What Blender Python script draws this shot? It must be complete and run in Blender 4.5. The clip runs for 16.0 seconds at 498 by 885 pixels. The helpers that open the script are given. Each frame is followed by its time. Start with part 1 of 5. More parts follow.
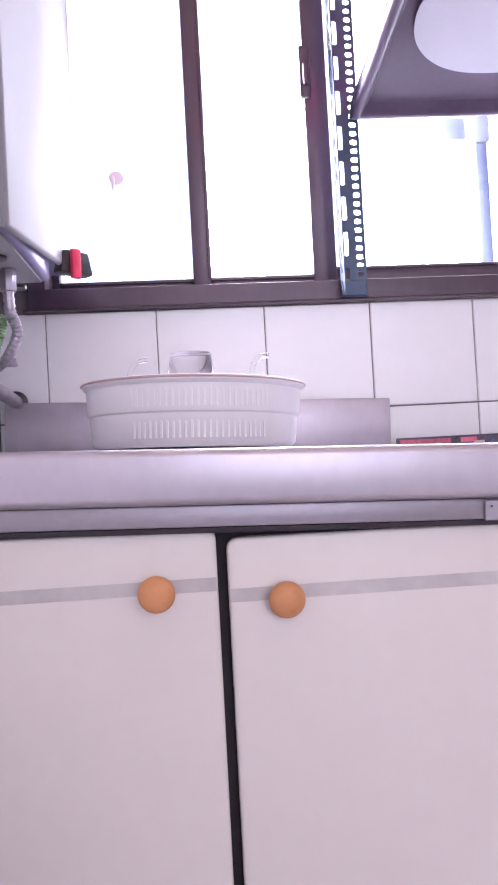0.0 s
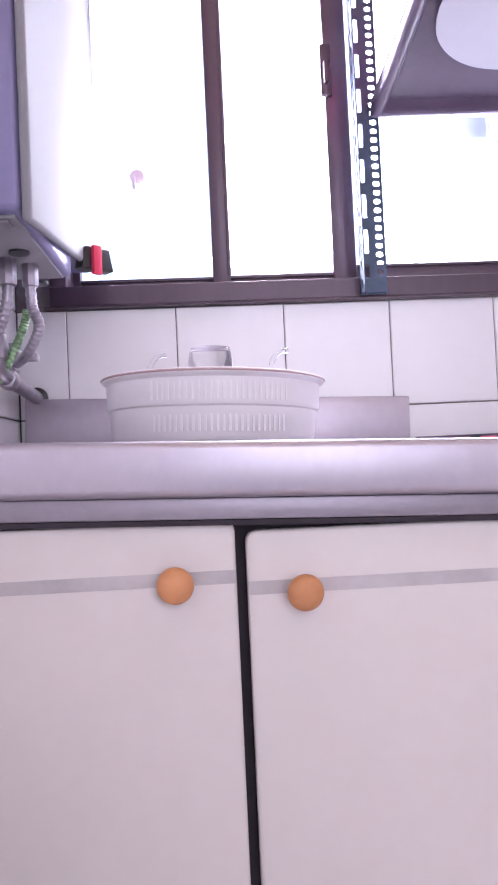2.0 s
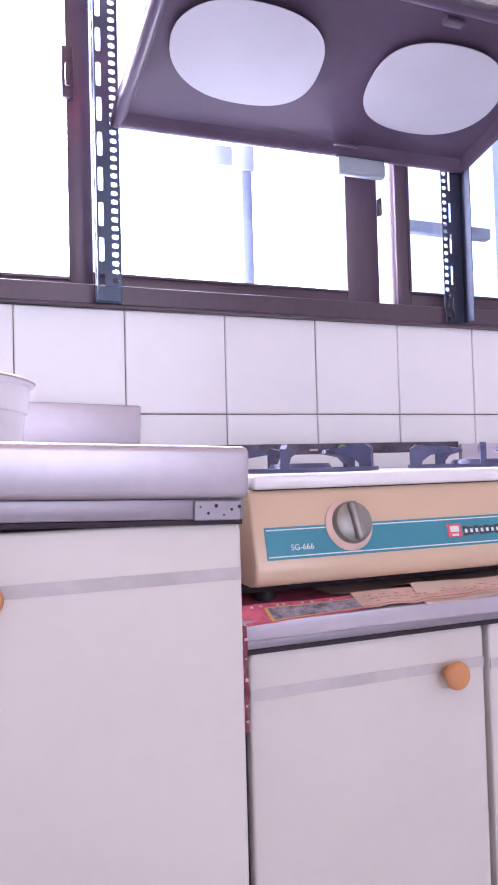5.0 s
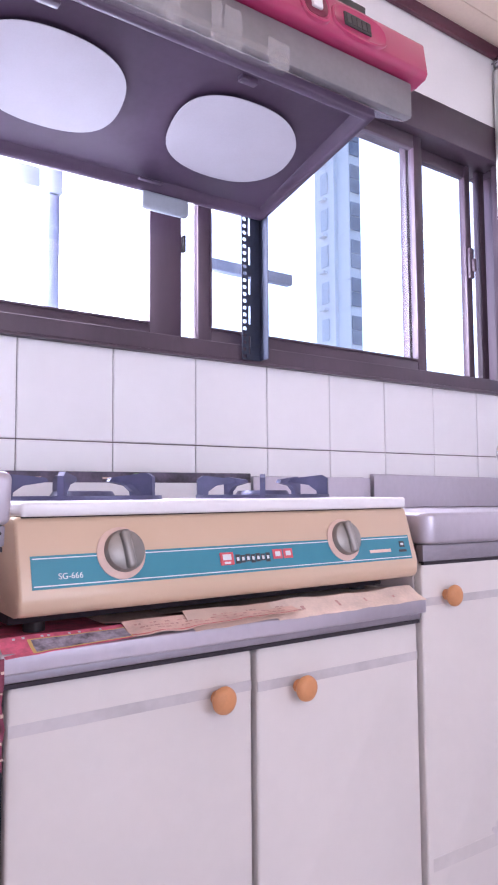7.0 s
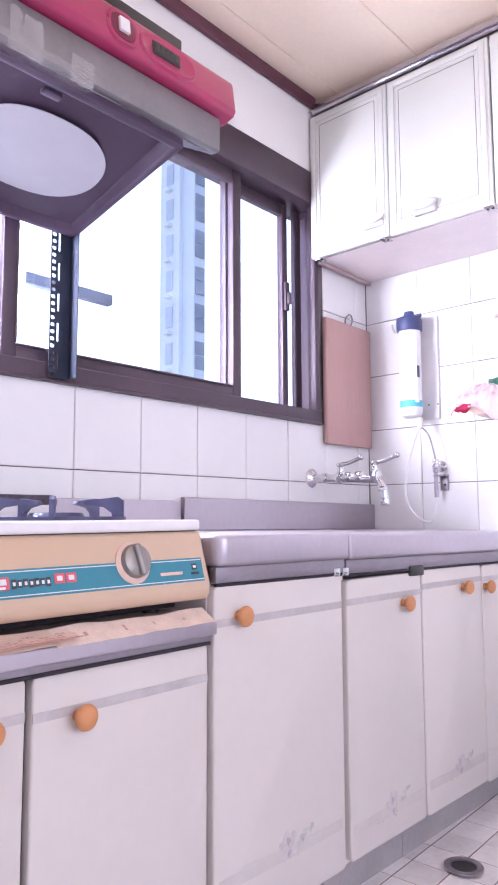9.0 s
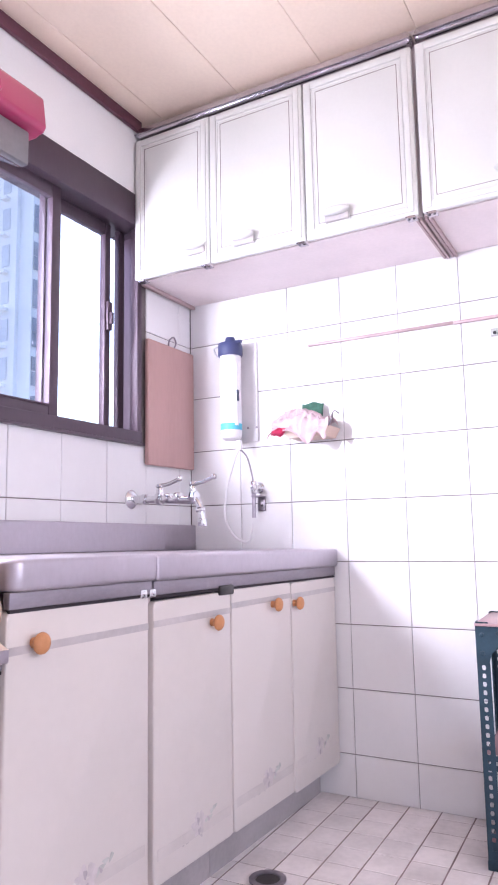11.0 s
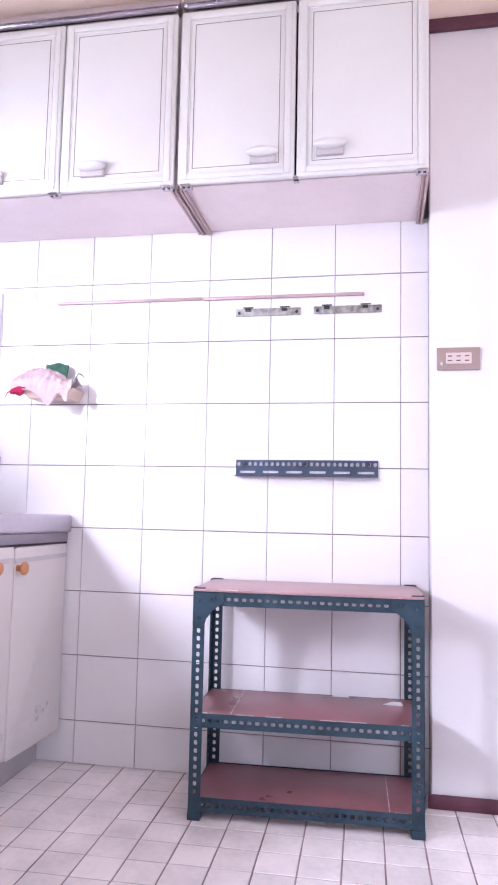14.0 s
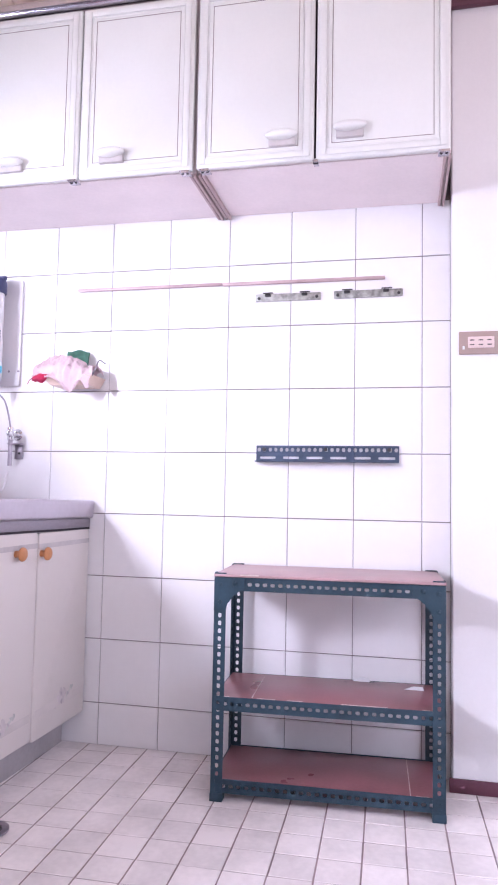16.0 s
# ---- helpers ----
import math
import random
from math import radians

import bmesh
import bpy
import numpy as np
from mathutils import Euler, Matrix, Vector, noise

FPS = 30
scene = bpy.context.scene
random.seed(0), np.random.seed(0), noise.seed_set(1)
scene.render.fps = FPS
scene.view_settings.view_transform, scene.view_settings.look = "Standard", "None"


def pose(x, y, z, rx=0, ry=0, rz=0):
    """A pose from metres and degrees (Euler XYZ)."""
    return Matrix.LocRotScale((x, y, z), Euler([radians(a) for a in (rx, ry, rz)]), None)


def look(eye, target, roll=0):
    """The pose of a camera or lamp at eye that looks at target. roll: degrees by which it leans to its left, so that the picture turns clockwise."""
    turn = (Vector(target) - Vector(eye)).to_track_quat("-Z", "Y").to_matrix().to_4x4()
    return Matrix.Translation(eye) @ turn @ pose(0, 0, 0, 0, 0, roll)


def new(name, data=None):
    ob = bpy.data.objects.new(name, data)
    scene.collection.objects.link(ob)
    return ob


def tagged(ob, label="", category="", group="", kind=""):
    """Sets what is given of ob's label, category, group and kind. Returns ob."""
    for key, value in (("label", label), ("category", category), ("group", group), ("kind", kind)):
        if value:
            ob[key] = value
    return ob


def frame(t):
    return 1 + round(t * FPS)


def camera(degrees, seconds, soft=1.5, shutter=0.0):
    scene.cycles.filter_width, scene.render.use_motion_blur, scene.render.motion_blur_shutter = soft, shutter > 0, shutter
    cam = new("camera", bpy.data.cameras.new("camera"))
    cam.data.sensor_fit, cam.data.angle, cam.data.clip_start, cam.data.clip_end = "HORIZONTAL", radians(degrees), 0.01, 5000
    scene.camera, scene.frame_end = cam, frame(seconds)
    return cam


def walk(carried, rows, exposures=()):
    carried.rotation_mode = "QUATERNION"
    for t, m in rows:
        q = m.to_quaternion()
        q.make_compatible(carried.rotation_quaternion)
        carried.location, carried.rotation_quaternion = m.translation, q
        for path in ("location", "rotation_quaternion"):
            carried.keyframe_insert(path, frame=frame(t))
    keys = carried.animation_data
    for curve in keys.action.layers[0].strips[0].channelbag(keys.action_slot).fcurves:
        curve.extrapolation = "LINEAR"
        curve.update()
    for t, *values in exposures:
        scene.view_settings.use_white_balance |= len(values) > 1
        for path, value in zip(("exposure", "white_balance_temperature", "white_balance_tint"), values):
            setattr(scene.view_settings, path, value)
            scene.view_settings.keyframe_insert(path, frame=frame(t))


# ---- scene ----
cam = camera(38.9, 16.0, soft=2.0)
PATH = [
    (0, (-2.42, -1.288, 0.848), (-2.261, 0.706, 0.89), -3.1),
    (0.5, (-2.419, -1.292, 0.846), (-2.249, 0.7, 0.893), -3.2),
    (1, (-2.434, -1.297, 0.844), (-2.432, 0.702, 0.884), -3.6),
    (1.5, (-2.426, -1.293, 0.84), (-2.367, 0.705, 0.895), -3.2),
    (2, (-2.423, -1.288, 0.837), (-2.312, 0.708, 0.891), -2.7),
    (2.5, (-2.41, -1.288, 0.837), (-2.199, 0.7, 0.89), -2.3),
    (3, (-2.39, -1.298, 0.841), (-2.071, 0.676, 0.897), -2.4),
    (5.5, (-2.322, -1.311, 0.824), (-1.501, 0.511, 0.901), -1.4),
    (6, (-2.308, -1.323, 0.824), (-1.371, 0.442, 0.916), -1.3),
    (6.5, (-2.296, -1.333, 0.823), (-1.239, 0.361, 0.937), -0.8),
    (7, (-2.284, -1.344, 0.823), (-1.136, 0.287, 0.966), -0.4),
    (7.5, (-2.269, -1.354, 0.825), (-1.03, 0.207, 0.995), -0.3),
    (8, (-2.246, -1.365, 0.821), (-0.923, 0.125, 0.993), -1.3),
    (8.5, (-2.233, -1.378, 0.821), (-0.827, 0.032, 1.008), -0.8),
    (11, (-2.19, -1.452, 0.821), (-0.456, -0.49, 1.081), -1.0),
    (11.5, (-2.183, -1.47, 0.826), (-0.382, -0.641, 1.089), -1.1),
    (12, (-2.171, -1.489, 0.824), (-0.31, -0.802, 1.079), 0.2),
    (12.5, (-2.166, -1.495, 0.819), (-0.269, -0.92, 1.083), 0.8),
    (13, (-2.163, -1.517, 0.828), (-0.239, -1.021, 1.057), 1.0),
    (13.5, (-2.156, -1.534, 0.817), (-0.205, -1.143, 1.015), 1.2),
    (14, (-2.147, -1.541, 0.804), (-0.19, -1.174, 0.989), 1.2),
    (14.5, (-2.144, -1.55, 0.808), (-0.178, -1.231, 0.99), 0.9),
    (15, (-2.145, -1.554, 0.812), (-0.187, -1.194, 1.001), 1.4),
    (15.5, (-2.149, -1.536, 0.812), (-0.195, -1.144, 0.983), 1.2),
    (16, (-2.148, -1.543, 0.806), (-0.199, -1.118, 0.948), 1.1),
]
walk(cam, [(t, look(eye, target, roll)) for t, eye, target, roll in PATH], exposures=[(0.0, 0.12, 5980, 25), (3.0, 0.12, 5920, 25), (6.0, 0.17, 5800, 25), (7.0, 0.22, 5810, 24), (8.5, 0.32, 5830, 21), (11.0, 0.32, 5980, 22), (13.0, 0.20, 5880, 26), (16.0, 0.18, 5860, 26)])

# ---- world and lights ----
world = bpy.data.worlds.new("sky_world")
scene.world = world
world.use_nodes = True
wn_ = world.node_tree.nodes
sky = wn_.new("ShaderNodeTexSky")
sky.sky_type, sky.sun_disc = "NISHITA", False
sky.sun_elevation, sky.sun_rotation = radians(60), radians(20)
sky.air_density, sky.dust_density = 1.0, 3.0
wn_["Background"].inputs["Strength"].default_value = 0.36
world.node_tree.links.new(sky.outputs[0], wn_["Background"].inputs["Color"])

sun = new("sun", bpy.data.lights.new("sun", "SUN"))
sun.data.energy, sun.data.angle, sun.data.color = 1.2, radians(12), (1.0, 0.96, 0.9)
sun.matrix_world = look((1.97, 5.42, 10), (0, 0, 0))


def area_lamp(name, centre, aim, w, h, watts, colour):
    """A rectangular area lamp in an opening: window daylight, or fill behind."""
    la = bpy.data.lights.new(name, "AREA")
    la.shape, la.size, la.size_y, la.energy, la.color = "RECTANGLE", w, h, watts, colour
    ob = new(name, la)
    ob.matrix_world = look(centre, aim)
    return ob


area_lamp("window_daylight", (-2.27, 0.32, 1.55), (-0.25, -1.55, 1.00), 0.27, 0.55, 57, (0.97, 0.97, 1.0))
area_lamp("window_daylight", (-1.55, 0.50, 1.62), (-1.30, -1.60, 1.30), 0.90, 1.30, 47, (0.97, 0.97, 1.0))
# unseen fill lamp added behind the camera; its doorway is assumed
area_lamp("rear_fill_lamp", (-1.7, -3.28, 1.45), (-1.0, 0.0, 1.95), 1.5, 1.3, 22, (1.0, 0.97, 0.96))




# ---- materials ----
def mat(name, colour, rough=0.5, metal=0.0, vary=0.06, scale=6.0, grain=90.0, bump=0.05, rough_vary=0.08, stretch=(1, 1, 1), coat=0.0, spec=0.5):
    """Painted, glazed or metal surface with stains at a large scale and grain at a small one."""
    m = bpy.data.materials.new(name)
    m.use_nodes = True
    nt = m.node_tree
    n, lk = nt.nodes, nt.links.new
    b = n["Principled BSDF"]
    tc = n.new("ShaderNodeTexCoord")
    mp = n.new("ShaderNodeMapping")
    mp.inputs["Scale"].default_value = stretch
    geo = n.new("ShaderNodeNewGeometry")
    lk(geo.outputs["Position"], mp.inputs["Vector"])
    big = n.new("ShaderNodeTexNoise")
    big.inputs["Scale"].default_value, big.inputs["Detail"].default_value = scale, 4
    fine = n.new("ShaderNodeTexNoise")
    fine.inputs["Scale"].default_value, fine.inputs["Detail"].default_value = grain, 3
    for t in (big, fine):
        lk(mp.outputs[0], t.inputs["Vector"])
    info = n.new("ShaderNodeObjectInfo")
    add = n.new("ShaderNodeMath")
    add.operation = "ADD"
    lk(big.outputs["Fac"], add.inputs[0])
    mul = n.new("ShaderNodeMath")
    mul.operation = "MULTIPLY"
    mul.inputs[1].default_value = 0.35
    lk(fine.outputs["Fac"], mul.inputs[0])
    lk(mul.outputs[0], add.inputs[1])
    rnd = n.new("ShaderNodeMath")
    rnd.operation = "MULTIPLY_ADD"
    rnd.inputs[1].default_value = 0.25
    lk(info.outputs["Random"], rnd.inputs[0])
    lk(add.outputs[0], rnd.inputs[2])
    ramp = n.new("ShaderNodeValToRGB")
    c = Vector(colour)
    lo, hi = c * (1 - vary * 1.6), c * (1 + vary)
    ramp.color_ramp.elements[0].position, ramp.color_ramp.elements[1].position = 0.45, 1.05
    ramp.color_ramp.elements[0].color = (*lo, 1)
    ramp.color_ramp.elements[1].color = (min(hi[0], 0.95), min(hi[1], 0.95), min(hi[2], 0.95), 1)
    lk(rnd.outputs[0], ramp.inputs["Fac"])
    lk(ramp.outputs[0], b.inputs["Base Color"])
    rr = n.new("ShaderNodeMapRange")
    rr.inputs["To Min"].default_value, rr.inputs["To Max"].default_value = max(rough - rough_vary, 0.02), min(rough + rough_vary, 1)
    lk(big.outputs["Fac"], rr.inputs["Value"])
    lk(rr.outputs[0], b.inputs["Roughness"])
    b.inputs["Metallic"].default_value = metal
    b.inputs["Coat Weight"].default_value = coat
    b.inputs["Specular IOR Level"].default_value = spec
    if bump:
        bp = n.new("ShaderNodeBump")
        bp.inputs["Strength"].default_value, bp.inputs["Distance"].default_value = bump, 0.004
        lk(add.outputs[0], bp.inputs["Height"])
        lk(bp.outputs[0], b.inputs["Normal"])
    return m


def glass_mat(name, colour, rough=0.0, ior=1.45):
    m = bpy.data.materials.new(name)
    m.use_nodes = True
    b = m.node_tree.nodes["Principled BSDF"]
    b.inputs["Base Color"].default_value = (*colour, 1)
    b.inputs["Transmission Weight"].default_value = 1.0
    b.inputs["Roughness"].default_value, b.inputs["IOR"].default_value = rough, ior
    return m


M = {}
M["tile"] = mat("white_glazed_tile", (0.80, 0.79, 0.80), 0.22, vary=0.025, scale=3, grain=40, bump=0.03)
M["grout"] = mat("grey_brown_grout", (0.17, 0.145, 0.15), 0.9, vary=0.25, scale=9, bump=0.2)
M["floor_tile"] = mat("pale_floor_tile", (0.815, 0.77, 0.77), 0.40, vary=0.14, scale=7, grain=60, bump=0.06)
M["floor_grout"] = mat("dirty_floor_grout", (0.23, 0.185, 0.19), 0.95, vary=0.45, scale=9, bump=0.3)
M["plaster"] = mat("white_painted_plaster", (0.80, 0.79, 0.80), 0.75, vary=0.03, scale=2.5, grain=120, bump=0.10)
M["ceiling"] = mat("cream_ceiling_board", (0.90, 0.74, 0.605), 0.5, vary=0.07, scale=1.6, bump=0.02)
M["groove"] = mat("brown_groove", (0.42, 0.34, 0.28), 0.8, vary=0.1)
M["maroon"] = mat("maroon_painted_trim", (0.10, 0.03, 0.05), 0.5, vary=0.2, scale=8, bump=0.08)
M["frame"] = mat("brown_anodised_aluminium", (0.085, 0.056, 0.078), 0.34, metal=0.25, vary=0.15, scale=5, bump=0.03, stretch=(1, 1, 0.2))
M["glass"] = glass_mat("window_glass", (0.97, 0.985, 0.99))
M["blueglass"] = glass_mat("bluish_window_glass", (0.90, 0.95, 0.98))
M["slot"] = mat("blue_green_slotted_steel", (0.022, 0.050, 0.074), 0.45, metal=0.2, vary=0.3, scale=14, grain=120, bump=0.10)
M["slotgrey"] = mat("slate_blue_slotted_steel", (0.055, 0.080, 0.13), 0.45, metal=0.3, vary=0.2, scale=14, grain=120, bump=0.08)
M["slotnavy"] = mat("dark_navy_slotted_steel", (0.026, 0.032, 0.060), 0.5, metal=0.15, vary=0.25, scale=14, grain=120, bump=0.08)
M["steel"] = mat("brushed_stainless", (0.49, 0.45, 0.505), 0.38, metal=0.72, vary=0.09, scale=4, grain=120, bump=0.02, rough_vary=0.10, stretch=(0.6, 0.6, 0.4))
M["steeldark"] = mat("dull_stainless", (0.33, 0.30, 0.34), 0.46, metal=0.85, vary=0.14, scale=5, grain=160, bump=0.02, stretch=(0.4, 1, 1))
M["chrome"] = mat("chrome", (0.72, 0.72, 0.74), 0.10, metal=1.0, vary=0.05, bump=0.0, rough_vary=0.04)
M["rail"] = mat("aluminium_pelmet", (0.50, 0.47, 0.51), 0.20, metal=0.95, vary=0.08, scale=8, bump=0.03)
M["door"] = mat("cream_laminate", (0.655, 0.605, 0.575), 0.40, vary=0.03, scale=3, grain=50, bump=0.015)
M["stripe"] = mat("pale_grey_inlay", (0.50, 0.462, 0.462), 0.42, vary=0.12, scale=15, bump=0.0)
M["smudge"] = mat("faded_print_band", (0.61, 0.562, 0.54), 0.42, vary=0.06, scale=14, grain=70, bump=0.0)
# near-black for painted shade in gaps, and for seams, rivets and screws
M["dark"] = mat("dark_shade_and_fittings", (0.03, 0.022, 0.03), 0.8, vary=0.2)
M["knob"] = mat("orange_wood_knob", (0.56, 0.245, 0.10), 0.5, vary=0.12, scale=30, grain=200, bump=0.05)
M["updoor"] = mat("white_moulded_door", (0.705, 0.71, 0.69), 0.35, vary=0.025, scale=4, bump=0.02)
M["kick"] = mat("grey_toe_board", (0.42, 0.39, 0.40), 0.5, vary=0.15, scale=6, bump=0.03)
M["line"] = mat("dull_gold_line", (0.21, 0.18, 0.17), 0.5, vary=0.1)
M["carcass"] = mat("pinkish_carcass_board", (0.80, 0.71, 0.71), 0.5, vary=0.06, scale=5, bump=0.04)
M["carcedge"] = mat("brown_carcass_edge", (0.45, 0.335, 0.335), 0.55, vary=0.12, scale=9, bump=0.05)
M["beige"] = mat("beige_enamel", (0.595, 0.43, 0.30), 0.30, vary=0.008, scale=1.5, bump=0.0, rough_vary=0.03, coat=0.25)
M["enamel"] = mat("white_enamel", (0.78, 0.76, 0.78), 0.22, vary=0.04, scale=8, bump=0.02)
M["teal"] = mat("teal_panel_print", (0.035, 0.23, 0.31), 0.35, vary=0.05, scale=20, bump=0.01)
M["print"] = mat("pale_print", (0.70, 0.72, 0.74), 0.4, vary=0.05)
M["redprint"] = mat("red_print", (0.62, 0.10, 0.12), 0.4, vary=0.1)
M["blackprint"] = mat("black_print", (0.05, 0.045, 0.05), 0.4, vary=0.1)
M["nickel"] = mat("brushed_nickel", (0.29, 0.27, 0.255), 0.42, metal=0.75, vary=0.1, scale=30, bump=0.03)
M["pinkring"] = mat("faded_pink_ring", (0.66, 0.47, 0.39), 0.45, vary=0.1, scale=40)
M["iron"] = mat("blue_black_pan_support", (0.07, 0.07, 0.14), 0.45, metal=0.3, vary=0.25, scale=25, bump=0.08)
M["paper"] = mat("printed_newsprint", (0.78, 0.55, 0.47), 0.8, vary=0.15, scale=28, grain=200, bump=0.1)
M["paperred"] = mat("red_printed_flyer", (0.58, 0.12, 0.19), 0.55, vary=0.35, scale=40, grain=160, bump=0.15)
M["paperdark"] = mat("dark_printed_flyer", (0.09, 0.07, 0.11), 0.5, vary=0.6, scale=22, grain=160, bump=0.12)
M["paperpale"] = mat("pale_cream_newsprint", (0.82, 0.66, 0.57), 0.8, vary=0.12, scale=25, grain=200, bump=0.1)
M["scrap"] = mat("dark_red_torn_paper", (0.26, 0.05, 0.09), 0.7, vary=0.5, scale=60, grain=200, bump=0.2)
M["photo"] = mat("printed_crowd_photo", (0.26, 0.24, 0.30), 0.5, vary=0.95, scale=75, grain=260, bump=0.05)
M["yellowline"] = mat("yellow_print_line", (0.74, 0.55, 0.20), 0.6, vary=0.1)
M["fadedink"] = mat("faded_red_ink", (0.60, 0.35, 0.31), 0.8, vary=0.2, scale=60)
M["hood"] = mat("purple_brown_hood_enamel", (0.070, 0.046, 0.082), 0.36, metal=0.0, vary=0.18, scale=5, grain=60, bump=0.008, rough_vary=0.10, spec=0.45)
M["filter"] = mat("white_filter_paper", (0.47, 0.46, 0.52), 0.9, vary=0.04, scale=10, grain=250, bump=0.15)
M["hoodgrey"] = mat("grey_hood_panel", (0.235, 0.225, 0.24), 0.4, metal=0.3, vary=0.12, scale=8, bump=0.06)
M["tape"] = mat("clear_sticky_tape", (0.62, 0.60, 0.62), 0.12, vary=0.1, scale=30, grain=45, bump=0.9, coat=0.6)
M["tape"].node_tree.nodes["Principled BSDF"].inputs["Alpha"].default_value = 0.22
M["red"] = mat("magenta_red_plastic", (0.37, 0.024, 0.10), 0.28, vary=0.03, scale=3, bump=0.0, rough_vary=0.03, coat=0.5)
M["black"] = mat("black_plastic", (0.03, 0.028, 0.03), 0.35, vary=0.2)
M["heater"] = mat("pale_grey_heater_steel", (0.25, 0.245, 0.265), 0.65, vary=0.03, scale=4, bump=0.01, spec=0.12)
M["heaterside"] = mat("grey_blue_heater_body", (0.19, 0.175, 0.31), 0.45, metal=0.2, vary=0.08, scale=5, bump=0.03)
M["pipe"] = mat("grey_steel_pipe", (0.33, 0.30, 0.345), 0.33, metal=0.7, vary=0.30, scale=20, bump=0.05)
M["hose"] = mat("green_striped_hose", (0.20, 0.33, 0.17), 0.4, vary=0.55, scale=90, bump=0.1)
M["redlever"] = mat("red_lever", (0.60, 0.03, 0.08), 0.4, vary=0.1)
M["basin"] = mat("milky_plastic", (0.74, 0.72, 0.74), 0.35, vary=0.04, scale=8, bump=0.02)
M["clear"] = glass_mat("clear_acrylic", (0.97, 0.97, 0.98), 0.02, 1.16)
M["board"] = mat("pink_brown_cutting_board", (0.47, 0.295, 0.275), 0.6, vary=0.10, scale=4, grain=80, bump=0.08, stretch=(1, 1, 0.25))
M["navy"] = mat("navy_plastic_cap", (0.04, 0.05, 0.14), 0.4, vary=0.15)
M["white"] = mat("white_plastic", (0.78, 0.77, 0.79), 0.35, vary=0.03)
M["cyan"] = mat("cyan_band", (0.10, 0.52, 0.66), 0.4, vary=0.06)
M["tube"] = mat("translucent_white_tube", (0.74, 0.72, 0.74), 0.3, vary=0.05)
M["cloth"] = mat("pale_pink_cloth", (0.62, 0.475, 0.51), 0.95, vary=0.12, scale=20, grain=300, bump=0.3)
M["greencloth"] = mat("dark_green_scourer", (0.05, 0.14, 0.10), 0.95, vary=0.3, scale=60, grain=300, bump=0.4)
M["redcloth"] = mat("crimson_scrap", (0.50, 0.02, 0.08), 0.8, vary=0.2, scale=30, bump=0.2)
M["tray"] = mat("peach_plastic_tray", (0.72, 0.55, 0.46), 0.4, vary=0.05)
M["pinkplastic"] = mat("pale_pink_plastic", (0.84, 0.72, 0.79), 0.4, vary=0.08)
M["galv"] = mat("spotted_galvanised_steel", (0.30, 0.30, 0.28), 0.5, metal=0.6, vary=0.5, scale=60, bump=0.1)
M["rodpink"] = mat("pinkish_brown_rail", (0.45, 0.33, 0.33), 0.4, metal=0.3, vary=0.15, scale=15, bump=0.03)
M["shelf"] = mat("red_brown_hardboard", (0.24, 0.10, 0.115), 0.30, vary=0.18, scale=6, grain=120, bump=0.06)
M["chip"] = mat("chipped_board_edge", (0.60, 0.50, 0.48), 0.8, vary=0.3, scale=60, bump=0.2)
# same board as the lower shelves, paled to paint in the wall's reflection
M["topshelf"] = mat("sheened_pink_brown_hardboard", (0.42, 0.265, 0.275), 0.36, vary=0.12, scale=9, grain=140, bump=0.06)
M["petal"] = mat("faded_lilac_print", (0.59, 0.535, 0.54), 0.42, vary=0.10, scale=60, bump=0.0)
M["leafprint"] = mat("faded_green_print", (0.505, 0.51, 0.485), 0.42, vary=0.12, scale=60, bump=0.0)
M["stemprint"] = mat("faded_violet_print", (0.455, 0.405, 0.43), 0.42, vary=0.15, scale=60, bump=0.0)
M["greyprint"] = mat("faded_grey_print", (0.535, 0.49, 0.485), 0.42, vary=0.12, scale=60, bump=0.0)
# the cover's red darkened: recess shade put into the colour
M["redshade"] = mat("magenta_recess_shade", (0.17, 0.012, 0.045), 0.35, vary=0.05, bump=0.0)
M["outlet"] = mat("taupe_socket_plate", (0.36, 0.27, 0.24), 0.4, vary=0.06, scale=20)
M["outletface"] = mat("pink_cream_socket", (0.70, 0.58, 0.56), 0.4, vary=0.04)
M["facade"] = mat("far_blue_grey_facade", (0.93, 0.93, 0.93), 0.8, vary=0.03, scale=0.4, bump=0.05)
M["facadeglass"] = mat("far_dark_window", (0.30, 0.32, 0.38), 0.3, vary=0.3, scale=0.8)
M["ground"] = mat("grey_paving", (0.20, 0.20, 0.20), 0.9, vary=0.2, scale=1.0)
M["haze"] = mat("pale_blue_grey_paint", (0.36, 0.40, 0.46), 0.6, vary=0.08)
M["louvre"] = mat("pale_blue_louvre", (0.66, 0.69, 0.74), 0.7, vary=0.1)
M["steelpost"] = mat("blue_grey_painted_post", (0.17, 0.20, 0.29), 0.5, vary=0.1)


# ---- mesh helpers ----
def box(bm, x0, x1, y0, y1, z0, z1, bev=0.0, seg=2, m=None):
    v = bmesh.ops.create_cube(bm, size=1.0)["verts"]
    s = Matrix.Translation(((x0 + x1) / 2, (y0 + y1) / 2, (z0 + z1) / 2)) @ Matrix.Diagonal((abs(x1 - x0), abs(y1 - y0), abs(z1 - z0), 1))
    bmesh.ops.transform(bm, matrix=(m @ s) if m else s, verts=v)
    if bev:
        e = list({e for q in v for e in q.link_edges})
        bmesh.ops.bevel(bm, geom=e, offset=bev, segments=seg, affect="EDGES", profile=0.5)
    return bm


